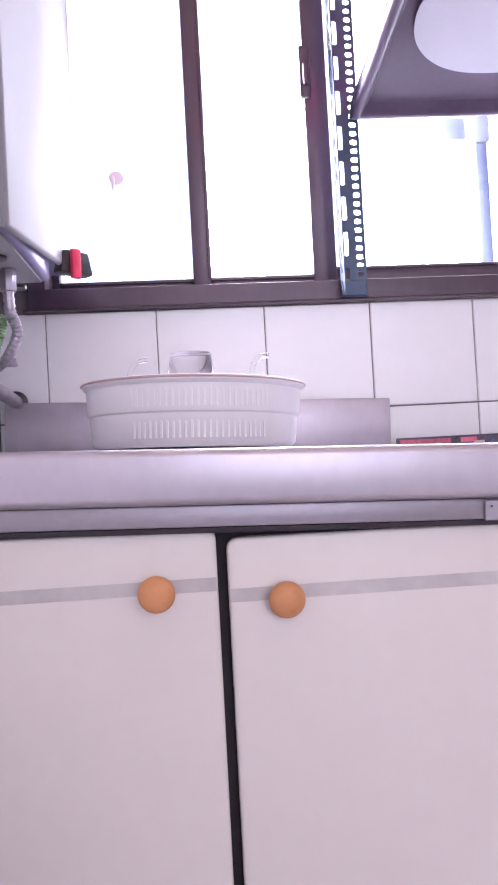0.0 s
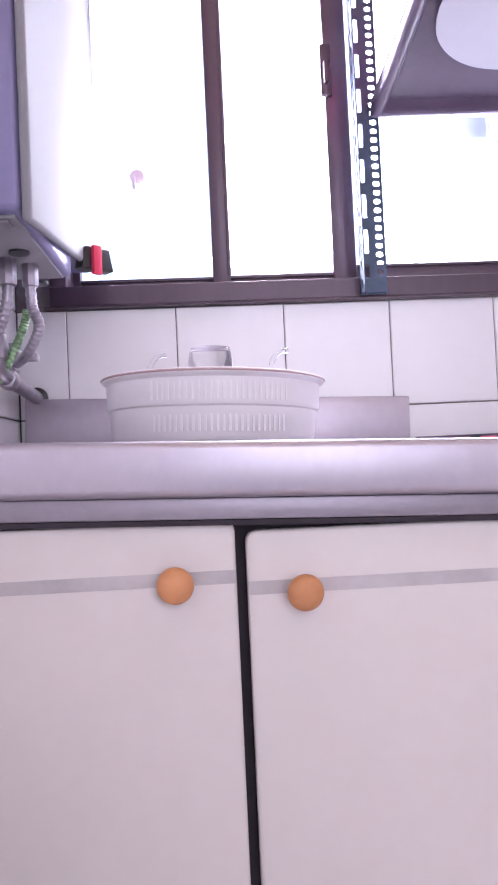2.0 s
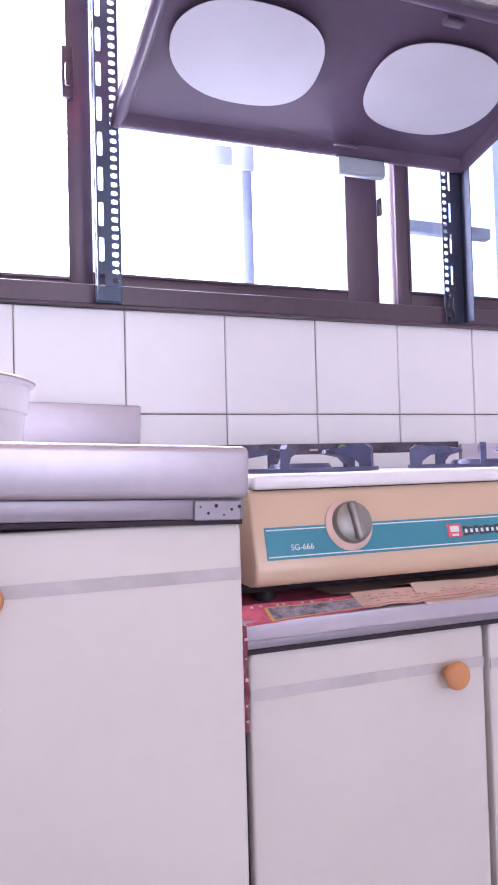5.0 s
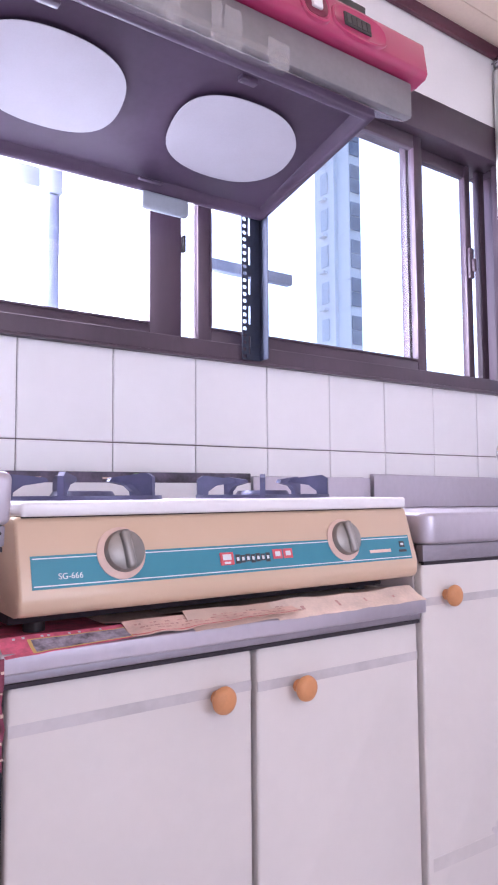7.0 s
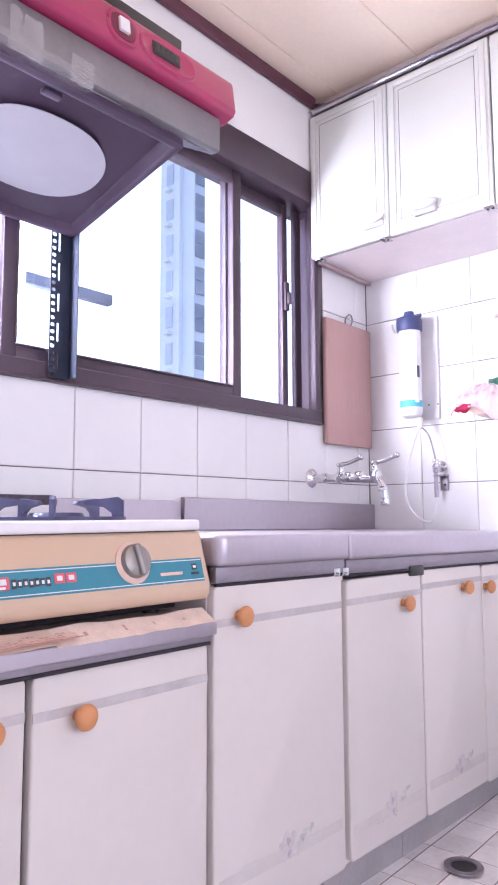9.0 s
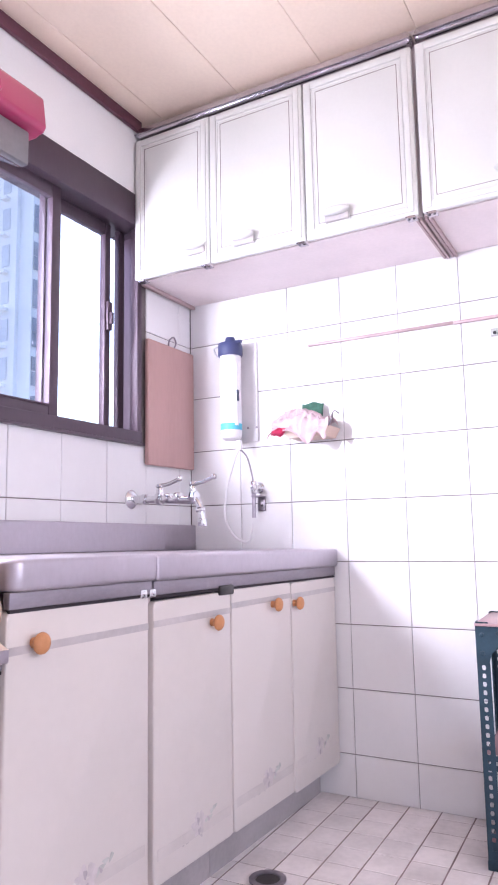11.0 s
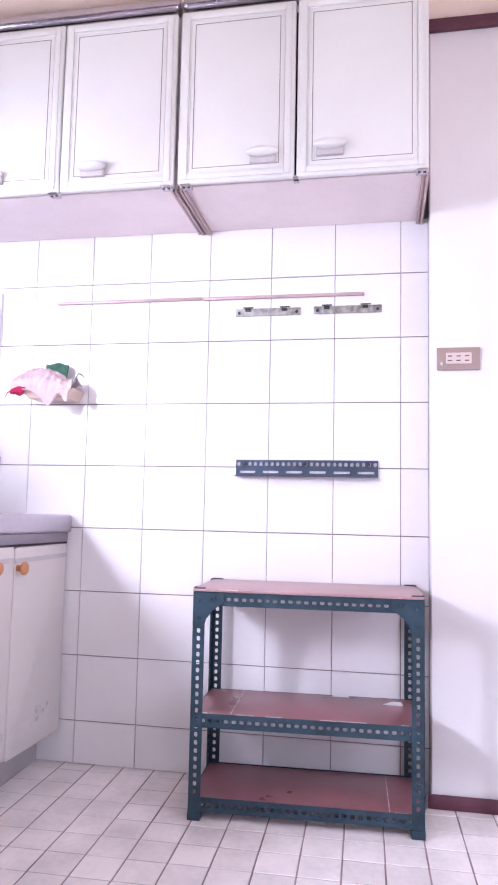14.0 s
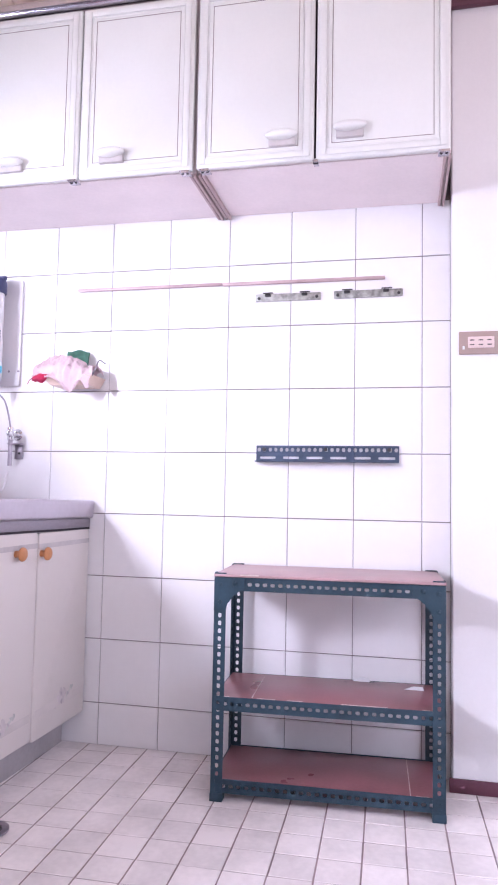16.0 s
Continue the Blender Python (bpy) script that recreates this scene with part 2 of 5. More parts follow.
def cyl(bm, p0, p1, r0, r1=None, n=20, bev=0.0):
    p0, p1 = Vector(p0), Vector(p1)
    d = p1 - p0
    m = Matrix.Translation((p0 + p1) / 2) @ d.to_track_quat("Z", "Y").to_matrix().to_4x4()
    v = bmesh.ops.create_cone(bm, cap_ends=True, segments=n, radius1=r0, radius2=r0 if r1 is None else r1, depth=d.length, matrix=m)["verts"]
    if bev:
        e = [e for e in {e for q in v for e in q.link_edges} if len(e.link_faces) == 2 and max(len(f.verts) for f in e.link_faces) > 4]
        bmesh.ops.bevel(bm, geom=e, offset=bev, segments=2, affect="EDGES", profile=0.5)
    return bm


def lathe(bm, centre, profile, n=40, axis="Z", arc=1.0):
    """Rings of (radius, height) turned round an axis through centre."""
    rot = {"Z": Matrix.Identity(3), "Y": Matrix.Rotation(radians(90), 3, "X"), "X": Matrix.Rotation(radians(-90), 3, "Y")}[axis]
    rings = []
    for r, h in profile:
        if r < 1e-5:
            rings.append([bm.verts.new(Vector(centre) + rot @ Vector((0, 0, h)))])
        else:
            rings.append([bm.verts.new(Vector(centre) + rot @ Vector((r * math.cos(2 * math.pi * i / n), r * math.sin(2 * math.pi * i / n), h))) for i in range(n)])
    for a, b in zip(rings, rings[1:]):
        for i in range(n):
            j = (i + 1) % n
            q = [a[i % len(a)], a[j % len(a)], b[j % len(b)], b[i % len(b)]]
            u = list(dict.fromkeys(q))
            if len(u) > 2:
                bm.faces.new(u)
    return bm


def tube(bm, pts, r, n=10, ribs=0.0, sub=8):
    """A round tube through points, smoothed; ribs: uneven radius."""
    p = [Vector(q) for q in pts]
    path = []
    for i in range(len(p) - 1):
        a, b, c, d = p[max(i - 1, 0)], p[i], p[i + 1], p[min(i + 2, len(p) - 1)]
        for k in range(sub):
            t = k / sub
            path.append(0.5 * ((2 * b) + (c - a) * t + (2 * a - 5 * b + 4 * c - d) * t * t + (3 * b - a - 3 * c + d) * t ** 3))
    path.append(p[-1])
    rings, up = [], Vector((0.3, 0.2, 1)).normalized()
    for i, q in enumerate(path):
        d = (path[min(i + 1, len(path) - 1)] - path[max(i - 1, 0)]).normalized()
        u = d.cross(up)
        u = u.normalized() if u.length > 1e-4 else Vector((1, 0, 0))
        w = d.cross(u)
        rr = r * (1 + ribs * (1 if i % 2 else -1))
        rings.append([bm.verts.new(q + rr * (math.cos(2 * math.pi * k / n) * u + math.sin(2 * math.pi * k / n) * w)) for k in range(n)])
    for a, b in zip(rings, rings[1:]):
        for i in range(n):
            bm.faces.new((a[i], a[(i + 1) % n], b[(i + 1) % n], b[i]))
    bm.faces.new(rings[0]), bm.faces.new(rings[-1])
    return bm


def perforated(bm, length, width, thick, pitch, hl, hw, m):
    """A flat strip, length along local x, width along y from 0, with rounded slots through it."""
    cnt = max(1, round(length / pitch))
    pt = length / cnt
    for c in range(cnt):
        cx, cy = (c + 0.5) * pt, width / 2
        ox, oy = pt / 2, width / 2
        outer = [(ox, 0), (ox, oy), (0, oy), (-ox, oy), (-ox, 0), (-ox, -oy), (0, -oy), (ox, -oy)]
        k = min(hl, hw) / 2 * 0.6
        inner = [(hl / 2, 0), (hl / 2 - k * 0.5, hw / 2 - k * 0.2), (0, hw / 2), (-hl / 2 + k * 0.5, hw / 2 - k * 0.2), (-hl / 2, 0),
                 (-hl / 2 + k * 0.5, -hw / 2 + k * 0.2), (0, -hw / 2), (hl / 2 - k * 0.5, -hw / 2 + k * 0.2)]
        lay = [[[bm.verts.new(m @ Vector((cx + a, cy + b, z))) for a, b in ring] for ring in (outer, inner)] for z in (0, thick)]
        for i in range(8):
            j = (i + 1) % 8
            bm.faces.new((lay[1][0][i], lay[1][0][j], lay[1][1][j], lay[1][1][i]))
            bm.faces.new((lay[0][0][j], lay[0][0][i], lay[0][1][i], lay[0][1][j]))
            bm.faces.new((lay[0][1][j], lay[0][1][i], lay[1][1][i], lay[1][1][j]))
            if i in (1, 2, 5, 6) or (i in (7, 0) and c == cnt - 1) or (i in (3, 4) and c == 0):
                bm.faces.new((lay[0][0][i], lay[0][0][j], lay[1][0][j], lay[1][0][i]))
    bmesh.ops.remove_doubles(bm, verts=bm.verts, dist=1e-5)
    return bm


def finish(bm, name, material, smooth=35):
    bmesh.ops.recalc_face_normals(bm, faces=bm.faces)
    me = bpy.data.meshes.new(name)
    bm.to_mesh(me)
    bm.free()
    me.materials.append(material)
    if smooth:
        me.shade_smooth()
        me.set_sharp_from_angle(angle=radians(smooth))
    return me


def part(name, bm, material, parent, label=""):
    ob = new(name, finish(bm, name, material))
    ob.parent = parent
    return tagged(ob, label)


def thing(name, label, category, group="", kind="", at=(0, 0, 0)):
    ob = new(name)
    ob.empty_display_size = 0.05
    ob.location = at
    return tagged(ob, label, category, group, kind)


def single(name, bm, material, label, category, group="", kind=""):
    return tagged(new(name, finish(bm, name, material)), label, category, group, kind)


def slab(x0, x1, y0, y1, z0, z1, r=0.012, bev=0.004):
    """A board standing upright along x, with rounded corners and softened edges."""
    bm = B(x0, x1, y0, y1, z0, z1)
    e = [q for q in bm.edges if abs(q.verts[0].co.y - q.verts[1].co.y) > 1e-6]
    bmesh.ops.bevel(bm, geom=e, offset=r, segments=4, affect="EDGES", profile=0.5)
    e = [q for q in bm.edges if all(v.co.y < y0 + 1e-6 for v in q.verts)]
    bmesh.ops.bevel(bm, geom=e, offset=bev, segments=3, affect="EDGES", profile=0.5)
    return bm


def B(*a, **k):
    return box(bmesh.new(), *a, **k)


def C(*a, **k):
    return cyl(bmesh.new(), *a, **k)


# ---- the room ----
WY, XW, SOUTH, CEIL = 0.012, -2.765, -3.2, 2.275
WIN_L, WIN_R, WIN_B, WIN_T = -2.70, -0.315, 1.133, 2.00
JAMB = -0.262
G = 0.004


def structure(name, bm, material, label, category="wall"):
    return single(name, bm, material, label, category, kind="structure")


wall_n = bmesh.new()
box(wall_n, XW, 0, WY + G, WY + 0.15, 0, WIN_B)
box(wall_n, XW, 0, WY + G, WY + 0.15, WIN_T, CEIL)
box(wall_n, JAMB, 0, WY + G, WY + 0.15, WIN_B, WIN_T)
box(wall_n, WIN_R, JAMB, WY + G, WY + 0.022, WIN_B, WIN_T)
box(wall_n, XW, WIN_L, WY + G, WY + 0.15, WIN_B, WIN_T)
wall_north = structure("wall_north", wall_n, M["grout"], "kitchen wall with a long sliding window, white tiled below")
above = structure("wall_panel", B(-2.76, -0.002, WY - 0.004, WY + 0.003, WIN_T, CEIL - 0.001), M["plaster"], "white painted wall strip above the window")
wall_east = structure("wall_east", B(G, 0.16, SOUTH - 0.2, WY + 0.15, 0, CEIL), M["grout"], "white tiled end wall with thin dark grout lines")
wall_west = structure("wall_west", B(XW - 0.16, XW - G, SOUTH - 0.2, WY + 0.15, 0, CEIL), M["grout"], "white tiled side wall behind the gas heater")
structure("pillar", B(-0.08, 0.003, SOUTH, -1.682, 0, CEIL, bev=0.004), M["plaster"], "white painted plaster pillar beside the tiled wall", "pillar")
structure("baseboard", B(-0.088, -0.08, SOUTH, -1.672, 0, 0.038, bev=0.002), M["maroon"], "maroon painted baseboard at the foot of the pillar", "baseboard")
structure("pillar_trim", B(-0.10, -0.08, SOUTH, -1.67, CEIL - 0.035, CEIL, bev=0.003), M["maroon"], "dark maroon ceiling trim on the pillar", "trim")
structure("window_trim", B(XW, -0.33, WY - 0.022, WY - 0.006, CEIL - 0.042, CEIL - 0.001, bev=0.003), M["maroon"], "dark maroon ceiling trim above the window", "trim")
# unseen back wall; the doorway is added to let the fill in
ws = bmesh.new()
box(ws, XW, -2.5, SOUTH - 0.15, SOUTH, 0, CEIL)
box(ws, -0.9, 0.0, SOUTH - 0.15, SOUTH, 0, CEIL)
box(ws, -2.5, -0.9, SOUTH - 0.15, SOUTH, 2.15, CEIL)
structure("wall_south", ws, M["plaster"], "unseen plain white back wall with an added doorway for the fill lamp")

# unseen slab, added only to keep sun off the floor behind
structure("rear_roof", B(XW - 0.3, 0.3, -5.7, SOUTH - 0.151, 2.30, 2.42), M["plaster"], "unseen white slab added behind the doorway to block sun", "roof")

fl = structure("floor", B(XW - 0.1, 0.1, -5.5, WY + 0.1, -0.05, -0.0011), M["floor_grout"], "floor of small pale square tiles with dirty joints", "floor")
cb = bmesh.new()
y = 0.215
while y > SOUTH - 0.2:
    box(cb, XW - 0.1, 0.1, y - 0.2985, min(y, WY + 0.14), CEIL, CEIL + 0.02, bev=0.0015, seg=1)
    y -= 0.30
box(cb, XW - 0.1, 0.1, SOUTH - 0.2, WY + 0.14, CEIL + 0.006, CEIL + 0.03)
structure("ceiling", cb, M["ceiling"], "cream ceiling of long narrow boards", "ceiling")

# ---- outside ----
structure("ground", B(-200, 300, 0.6, 400, -9.2, -9.0), M["ground"], "grey paved ground far below the window", "ground")


def apartment():
    """The near corner stands at the origin of the thing: its shaded flank runs north, its narrow front faces south."""
    t = thing("apartment_building", "tall pale blue apartment block with a column of windows", "building", at=(38.0, 41, -9))
    part("wall", B(0, 1.3, 0, 4.4, 0, 62), M["facade"], t)
    part("roof", B(-0.2, 1.5, -0.2, 4.6, 62, 62.6), M["facade"], t)
    wm = finish(B(-0.52, 0.52, -0.10, 0.06, -0.58, 0.58), "window", M["facadeglass"], 0)
    lm = finish(B(-0.10, 0.0, -0.45, 0.45, 0, 1.9, bev=0.03, seg=1), "louvre", M["louvre"], 0)
    bm = finish(B(-0.5, 0.0, -0.35, 0.35, -0.12, 0.12), "ledge", M["facade"], 0)
    for k in range(18):
        z = 3.75 + 3.26 * k
        for dz in (0.62, -0.62):
            o = new("window", wm)
            o.parent, o.location = t, (0.62, 0, z + dz)
        o = new("louvre", lm)
        o.parent, o.location = t, (0, 3.1, z - 0.4)
        o = new("ledge", bm)
        o.parent, o.location = t, (0, 3.1, z - 0.9)
    part("fin", B(-0.35, 0.0, 1.5, 1.75, 0, 61), M["facade"], t)


apartment()
grid = thing("outside_canopy_frame", "blue-grey steel post and beams just outside the window", "frame")
part("post", B(-1.697, -1.666, 0.365, 0.395, 0.2, 1.585, bev=0.004), M["steelpost"], grid)
part("post_head", B(-1.710, -1.660, 0.36, 0.40, 1.586, 2.6, bev=0.004), M["haze"], grid)
part("beam", B(-1.80, -1.716, 0.37, 0.40, 1.595, 1.650, bev=0.006), M["haze"], grid)
part("beam", B(-1.19, -0.88, 0.40, 0.43, 1.49, 1.525, bev=0.004), M["steelpost"], grid)


# ---- window ----
def sash(name, x0, x1, y, zb, zt, glass, parent, wl=0.034, wr=0.034, wb=0.045, wt=0.045, handle=None):
    s = bmesh.new()
    d = 0.013
    box(s, x0, x0 + wl, y - d, y + d, zb, zt, bev=0.0025)
    box(s, x1 - wr, x1, y - d, y + d, zb, zt, bev=0.0025)
    box(s, x0 + wl, x1 - wr, y - d + 0.001, y + d - 0.001, zb, zb + wb, bev=0.002)
    box(s, x0 + wl, x1 - wr, y - d + 0.001, y + d - 0.001, zt - wt, zt, bev=0.002)
    box(s, x0 + wl - 0.006, x0 + wl, y - d - 0.003, y - d + 0.004, zb + wb, zt - wt, bev=0.001, seg=1)
    box(s, x0 + wl, x1 - wr, y - d - 0.003, y - d + 0.004, zb + wb - 0.006, zb + wb, bev=0.001, seg=1)
    so = part(name, s, M["frame"], parent)
    g = part("pane", B(x0 + wl - 0.004, x1 - wr + 0.004, y - 0.0025, y + 0.0025, zb + wb - 0.004, zt - wt + 0.004), M[glass], so)
    g.visible_shadow = False
    if handle:
        hb = bmesh.new()
        hx, hz = handle
        box(hb, hx - 0.011, hx + 0.011, y - d - 0.012, y - d, hz - 0.05, hz + 0.05, bev=0.004)
        box(hb, hx - 0.006, hx + 0.006, y - d - 0.024, y - d - 0.01, hz - 0.03, hz + 0.012, bev=0.004)
        part("handle", hb, M["frame"], so, "brown sash latch")
    return so


win = thing("window_1", "long brown aluminium sliding window in front of bright daylight", "window", kind="structure")
wf = bmesh.new()
box(wf, WIN_L, WIN_R, WY - 0.014, WY + 0.13, WIN_B, WIN_B + 0.036, bev=0.001, seg=1)
box(wf, WIN_L, WIN_R, WY - 0.012, WY + 0.13, 1.885, WIN_T, bev=0.004)
box(wf, WIN_R - 0.024, WIN_R, WY - 0.013, WY + 0.020, WIN_B + 0.036, 1.885, bev=0.003)
box(wf, JAMB - 0.012, JAMB, WY + 0.024, WY + 0.13, WIN_B + 0.036, 1.885, bev=0.002)
box(wf, WIN_R, JAMB, WY + 0.024, WY + 0.13, WIN_B, WIN_B + 0.036)
box(wf, WIN_R, JAMB, WY + 0.024, WY + 0.13, 1.885, WIN_T)
box(wf, WIN_L, WIN_L + 0.03, WY - 0.013, WY + 0.13, WIN_B + 0.036, 1.885, bev=0.003)
for ty in (WY + 0.024, WY + 0.066):
    box(wf, WIN_L + 0.03, WIN_R - 0.03, ty, ty + 0.004, WIN_B + 0.036, WIN_B + 0.046)
box(wf, -0.350, -0.322, WY + 0.060, WY + 0.082, WIN_B + 0.036, 1.885, bev=0.002)
part("window_frame", wf, M["frame"], win)
sill = B(WIN_L - 0.01, WIN_R + 0.012, WY - 0.018, WY + 0.01, WIN_B - 0.004, WIN_B - 0.0005, bev=0.001)
for v in sill.verts:
    if v.co.z < WIN_B - 0.002:
        v.co.z -= 0.006 * (v.co.x - WIN_L) / 2.4
part("window_sill", sill, M["frame"], win)
ZB, ZT = 1.168, 1.89
sash("sash", -2.69, -2.368, 0.085, ZB, ZT, "glass", win, wb=0.03)
sash("sash", -2.402, -2.127, 0.050, ZB - 0.012, ZT, "glass", win, wb=0.034, wr=0.045, handle=(-2.170, 1.578))
sash("sash", -2.160, -1.476, 0.088, ZB, ZT, "blueglass", win, wl=0.03, wr=0.083)
sash("sash", -1.456, -0.672, 0.046, ZB - 0.004, ZT, "blueglass", win, wl=0.037, wr=0.036, wb=0.045)
sash("sash", -0.70, -0.392, 0.088, ZB - 0.026, ZT, "glass", win, wl=0.03, wr=0.028, handle=(-0.405, 1.56))
hk_ = C((-2.540, 0.070, 1.398), (-2.540, 0.0715, 1.398), 0.012, 0.014, n=24)
box(hk_, -2.549, -2.543, 0.058, 0.070, 1.372, 1.398, bev=0.002)
part("suction_hook", hk_, M["pinkplastic"], win, "pale pink suction hook")
part("latch_strip", B(-1.481, -1.475, 0.055, 0.070, 1.385, 1.425, bev=0.002), M["black"], win)


# ---- slotted angle posts under the hood ----
def slotted_post(x0, x1, z0, z1, flip):
    t = thing("slotted_angle_post", "slate blue slotted steel angle post standing against the window", "post", group="hood support posts")
    b = bmesh.new()
    w = x1 - x0
    m = Matrix.Translation((x0, WY - 0.020, z0)) @ Matrix.Rotation(radians(-90), 4, "Y") @ Matrix.Rotation(radians(-90), 4, "X")
    rows = [(0.0, w * 0.54, 0.066, 0.046, 0.0105), (w * 0.54, w * 0.46, 0.0165, 0.0105, 0.0125)]
    if flip:
        rows = [(0.0, w * 0.30, 0.0165, 0.0095, 0.0105), (w * 0.30, w * 0.22, 0.066, 0.044, 0.006), (w * 0.52, w * 0.48, 0.3, 0.0005, 0.0005)]
    for off, ww, pitch, hl, hw in rows:
        # local x runs up the post, local y across it
        base = Matrix(((0, 1, 0, x0 + off), (0, 0, 1, WY - 0.022), (1, 0, 0, z0), (0, 0, 0, 1)))
        perforated(b, z1 - z0, ww, 0.002, pitch, hl, hw, base)
    paint = M["slotnavy" if flip else "slotgrey"]
    part("face", b, paint, t)
    f = bmesh.new()
    fx = x0 if not flip else x1 - 0.002
    perforated(f, z1 - z0, 0.034, 0.002, 0.033, 0.018, 0.007, Matrix(((0, 0, 1, fx), (0, 1, 0, WY - 0.056), (1, 0, 0, z0), (0, 0, 0, 1)))) if not flip else box(f, fx, fx + 0.002, WY - 0.056, WY - 0.0225, z0, z1)
    part("flange", f, paint, t)
    if not flip:
        part("foot_plate", B(x0 + 0.004, x1 - 0.003, WY - 0.026, WY - 0.0225, z0 + 0.002, z0 + 0.03, bev=0.001, seg=1), M["slotgrey"], t)
    return t


slotted_post(-2.132, -2.082, 1.134, 1.86, False)
slotted_post(-1.362, -1.310, 1.134, 1.56, True)


# ---- cabinets ----
def knob(parent, x, y, z):
    b = bmesh.new()
    lathe(b, (x, y, z), [(0, -0.002), (0.0095, -0.002), (0.0085, 0.009), (0.0125, 0.014), (0.0175, 0.0175), (0.0188, 0.0205), (0.0180, 0.0240), (0.0150, 0.0272), (0.0100, 0.0294), (0.0045, 0.0304), (0.0, 0.0306)], n=32, axis="Y")
    part("knob", b, M["knob"], parent, "round orange wooden knob")


def decal(parent, x, y, z, seed=0):
    """A faded spray of printed flowers: lilac petals, grey leaves, a violet stem and a green sprig."""
    rng = random.Random(seed)

    def blot(key, cx, cz, rx, rz, turn, lift):
        b = bmesh.new()
        ca, sa, n = math.cos(turn), math.sin(turn), 14
        ring = []
        for k in range(n):
            a = 2 * math.pi * k / n
            w = 1 + 0.22 * math.sin(3 * a + turn * 5)
            u, v = rx * w * math.cos(a), rz * w * math.sin(a)
            ring.append((x + 0.82 * (cx + u * ca - v * sa), z + 0.82 * (cz + u * sa + v * ca)))
        f0 = [b.verts.new((p, y - lift, q)) for p, q in ring]
        f1 = [b.verts.new((p, y + 0.002, q)) for p, q in ring]
        b.faces.new(f0)
        for k in range(n):
            b.faces.new((f0[k], f0[(k + 1) % n], f1[(k + 1) % n], f1[k]))
        part("flower_print", b, M[key], parent, "faded flower print")

    for k in range(5):
        blot("greyprint", -0.075 + 0.026 * k + rng.uniform(-0.006, 0.006), -0.012 + rng.uniform(-0.008, 0.010), 0.015, 0.007, rng.uniform(-0.8, 0.8), 0.0002 + 0.00005 * k)
    for k in range(6):
        a = 1.05 * k + rng.uniform(-0.2, 0.2)
        blot("petal", 0.005 + 0.022 * math.cos(a), 0.006 + 0.017 * math.sin(a), 0.014, 0.011, a, 0.0005 + 0.00005 * k)
    for k in range(4):
        blot("leafprint", 0.045 + 0.012 * k + rng.uniform(-0.004, 0.004), 0.002 + 0.007 * k + rng.uniform(-0.006, 0.006), 0.011, 0.005, 0.5 + rng.uniform(-0.6, 0.6), 0.0008 + 0.00005 * k)
    blot("stemprint", 0.0, 0.014, 0.006, 0.010, 0.2, 0.0011)
    blot("stemprint", 0.004, -0.014, 0.006, 0.009, -0.3, 0.0012)
    blot("stemprint", 0.050, 0.004, 0.004, 0.008, 0.6, 0.0013)


def base_door(parent, x0, x1, yf, z0, z1, knob_x, knob_z, stripe_z, tilt=0.0, flower=0.0):
    d = part("door", slab(x0, x1, yf, yf + 0.018, z0, z1), M["door"], parent)
    s = bmesh.new()
    box(s, x0 + 0.001, x1 - 0.001, yf - 0.0006, yf + 0.004, stripe_z - 0.007, stripe_z + 0.007)
    part("stripe", s, M["stripe"], d, "pale grey inlaid stripe")
    knob(d, knob_x, yf, knob_z)
    if flower:
        part("print_band", B(x0 + 0.012, x1 - 0.012, yf - 0.0005, yf + 0.004, flower - 0.020, flower + 0.002), M["smudge"], d, "faded printed band")
        decal(d, (x0 + x1) / 2 + 0.005, yf, flower, int(-x0 * 100))
    return d


def skew(t, x_off=0.0):
    """The run right of the stove stands nearer the window at its free end."""
    for o in t.children_recursive:
        for v in o.data.vertices:
            v.co.y *= 1 + 0.0543 * (v.co.x + x_off)


def base_cabinet(label, x0, x1, yf, z0, z1, doors, kick=0.10, flower=0.0):
    t = thing("base_cabinet", label, "cabinet", group="kitchen base cabinets", at=(0, 0, 0))
    c = bmesh.new()
    yb = WY - 0.006
    box(c, x0, x0 + 0.016, yf + 0.020, yb, z0, z1)
    box(c, x1 - 0.016, x1, yf + 0.020, yb, z0, z1)
    box(c, x0 + 0.016, x1 - 0.016, yf + 0.022, yb, z0, z0 + 0.016)
    box(c, x0 + 0.016, x1 - 0.016, yb - 0.01, yb, z0 + 0.016, z1)
    part("body", c, M["carcass"], t)
    # dark sheet: the shade inside the cabinet, put in as colour
    part("inner_shade", B(x0 + 0.017, x1 - 0.017, yf + 0.024, yf + 0.030, z0 + 0.017, z1), M["dark"], t, "dark sheet painted as the shade behind the doors")
    part("toe_kick", B(x0, x1, -0.480, yb, 0.0, z0 - 0.002), M["kick"], t)
    for dd in doors:
        base_door(t, *dd[:2], yf, *dd[2:], flower=flower)
    return t


base_cabinet("cream laminate sink cabinet with two doors and round knobs", -2.758, -2.056, -0.555, 0.12, 0.770,
             [(-2.752, -2.4015, 0.13, 0.778, -2.464, 0.716, 0.719), (-2.3905, -2.060, 0.13, 0.765, -2.333, 0.702, 0.706)])
base_cabinet("low cream laminate cabinet under the gas stove", -2.046, -1.344, -0.507, 0.12, 0.612,
             [(-2.036, -1.693, 0.13, 0.604, -1.753, 0.544, 0.551), (-1.683, -1.347, 0.13, 0.604, -1.609, 0.537, 0.546)])
skew(base_cabinet("cream laminate cabinet with faded flower prints on its doors", -1.340, -0.957, -0.553, 0.10, 0.700,
                  [(-1.338, -0.966, 0.106, 0.699, -1.279, 0.643, 0.634)], flower=0.206))
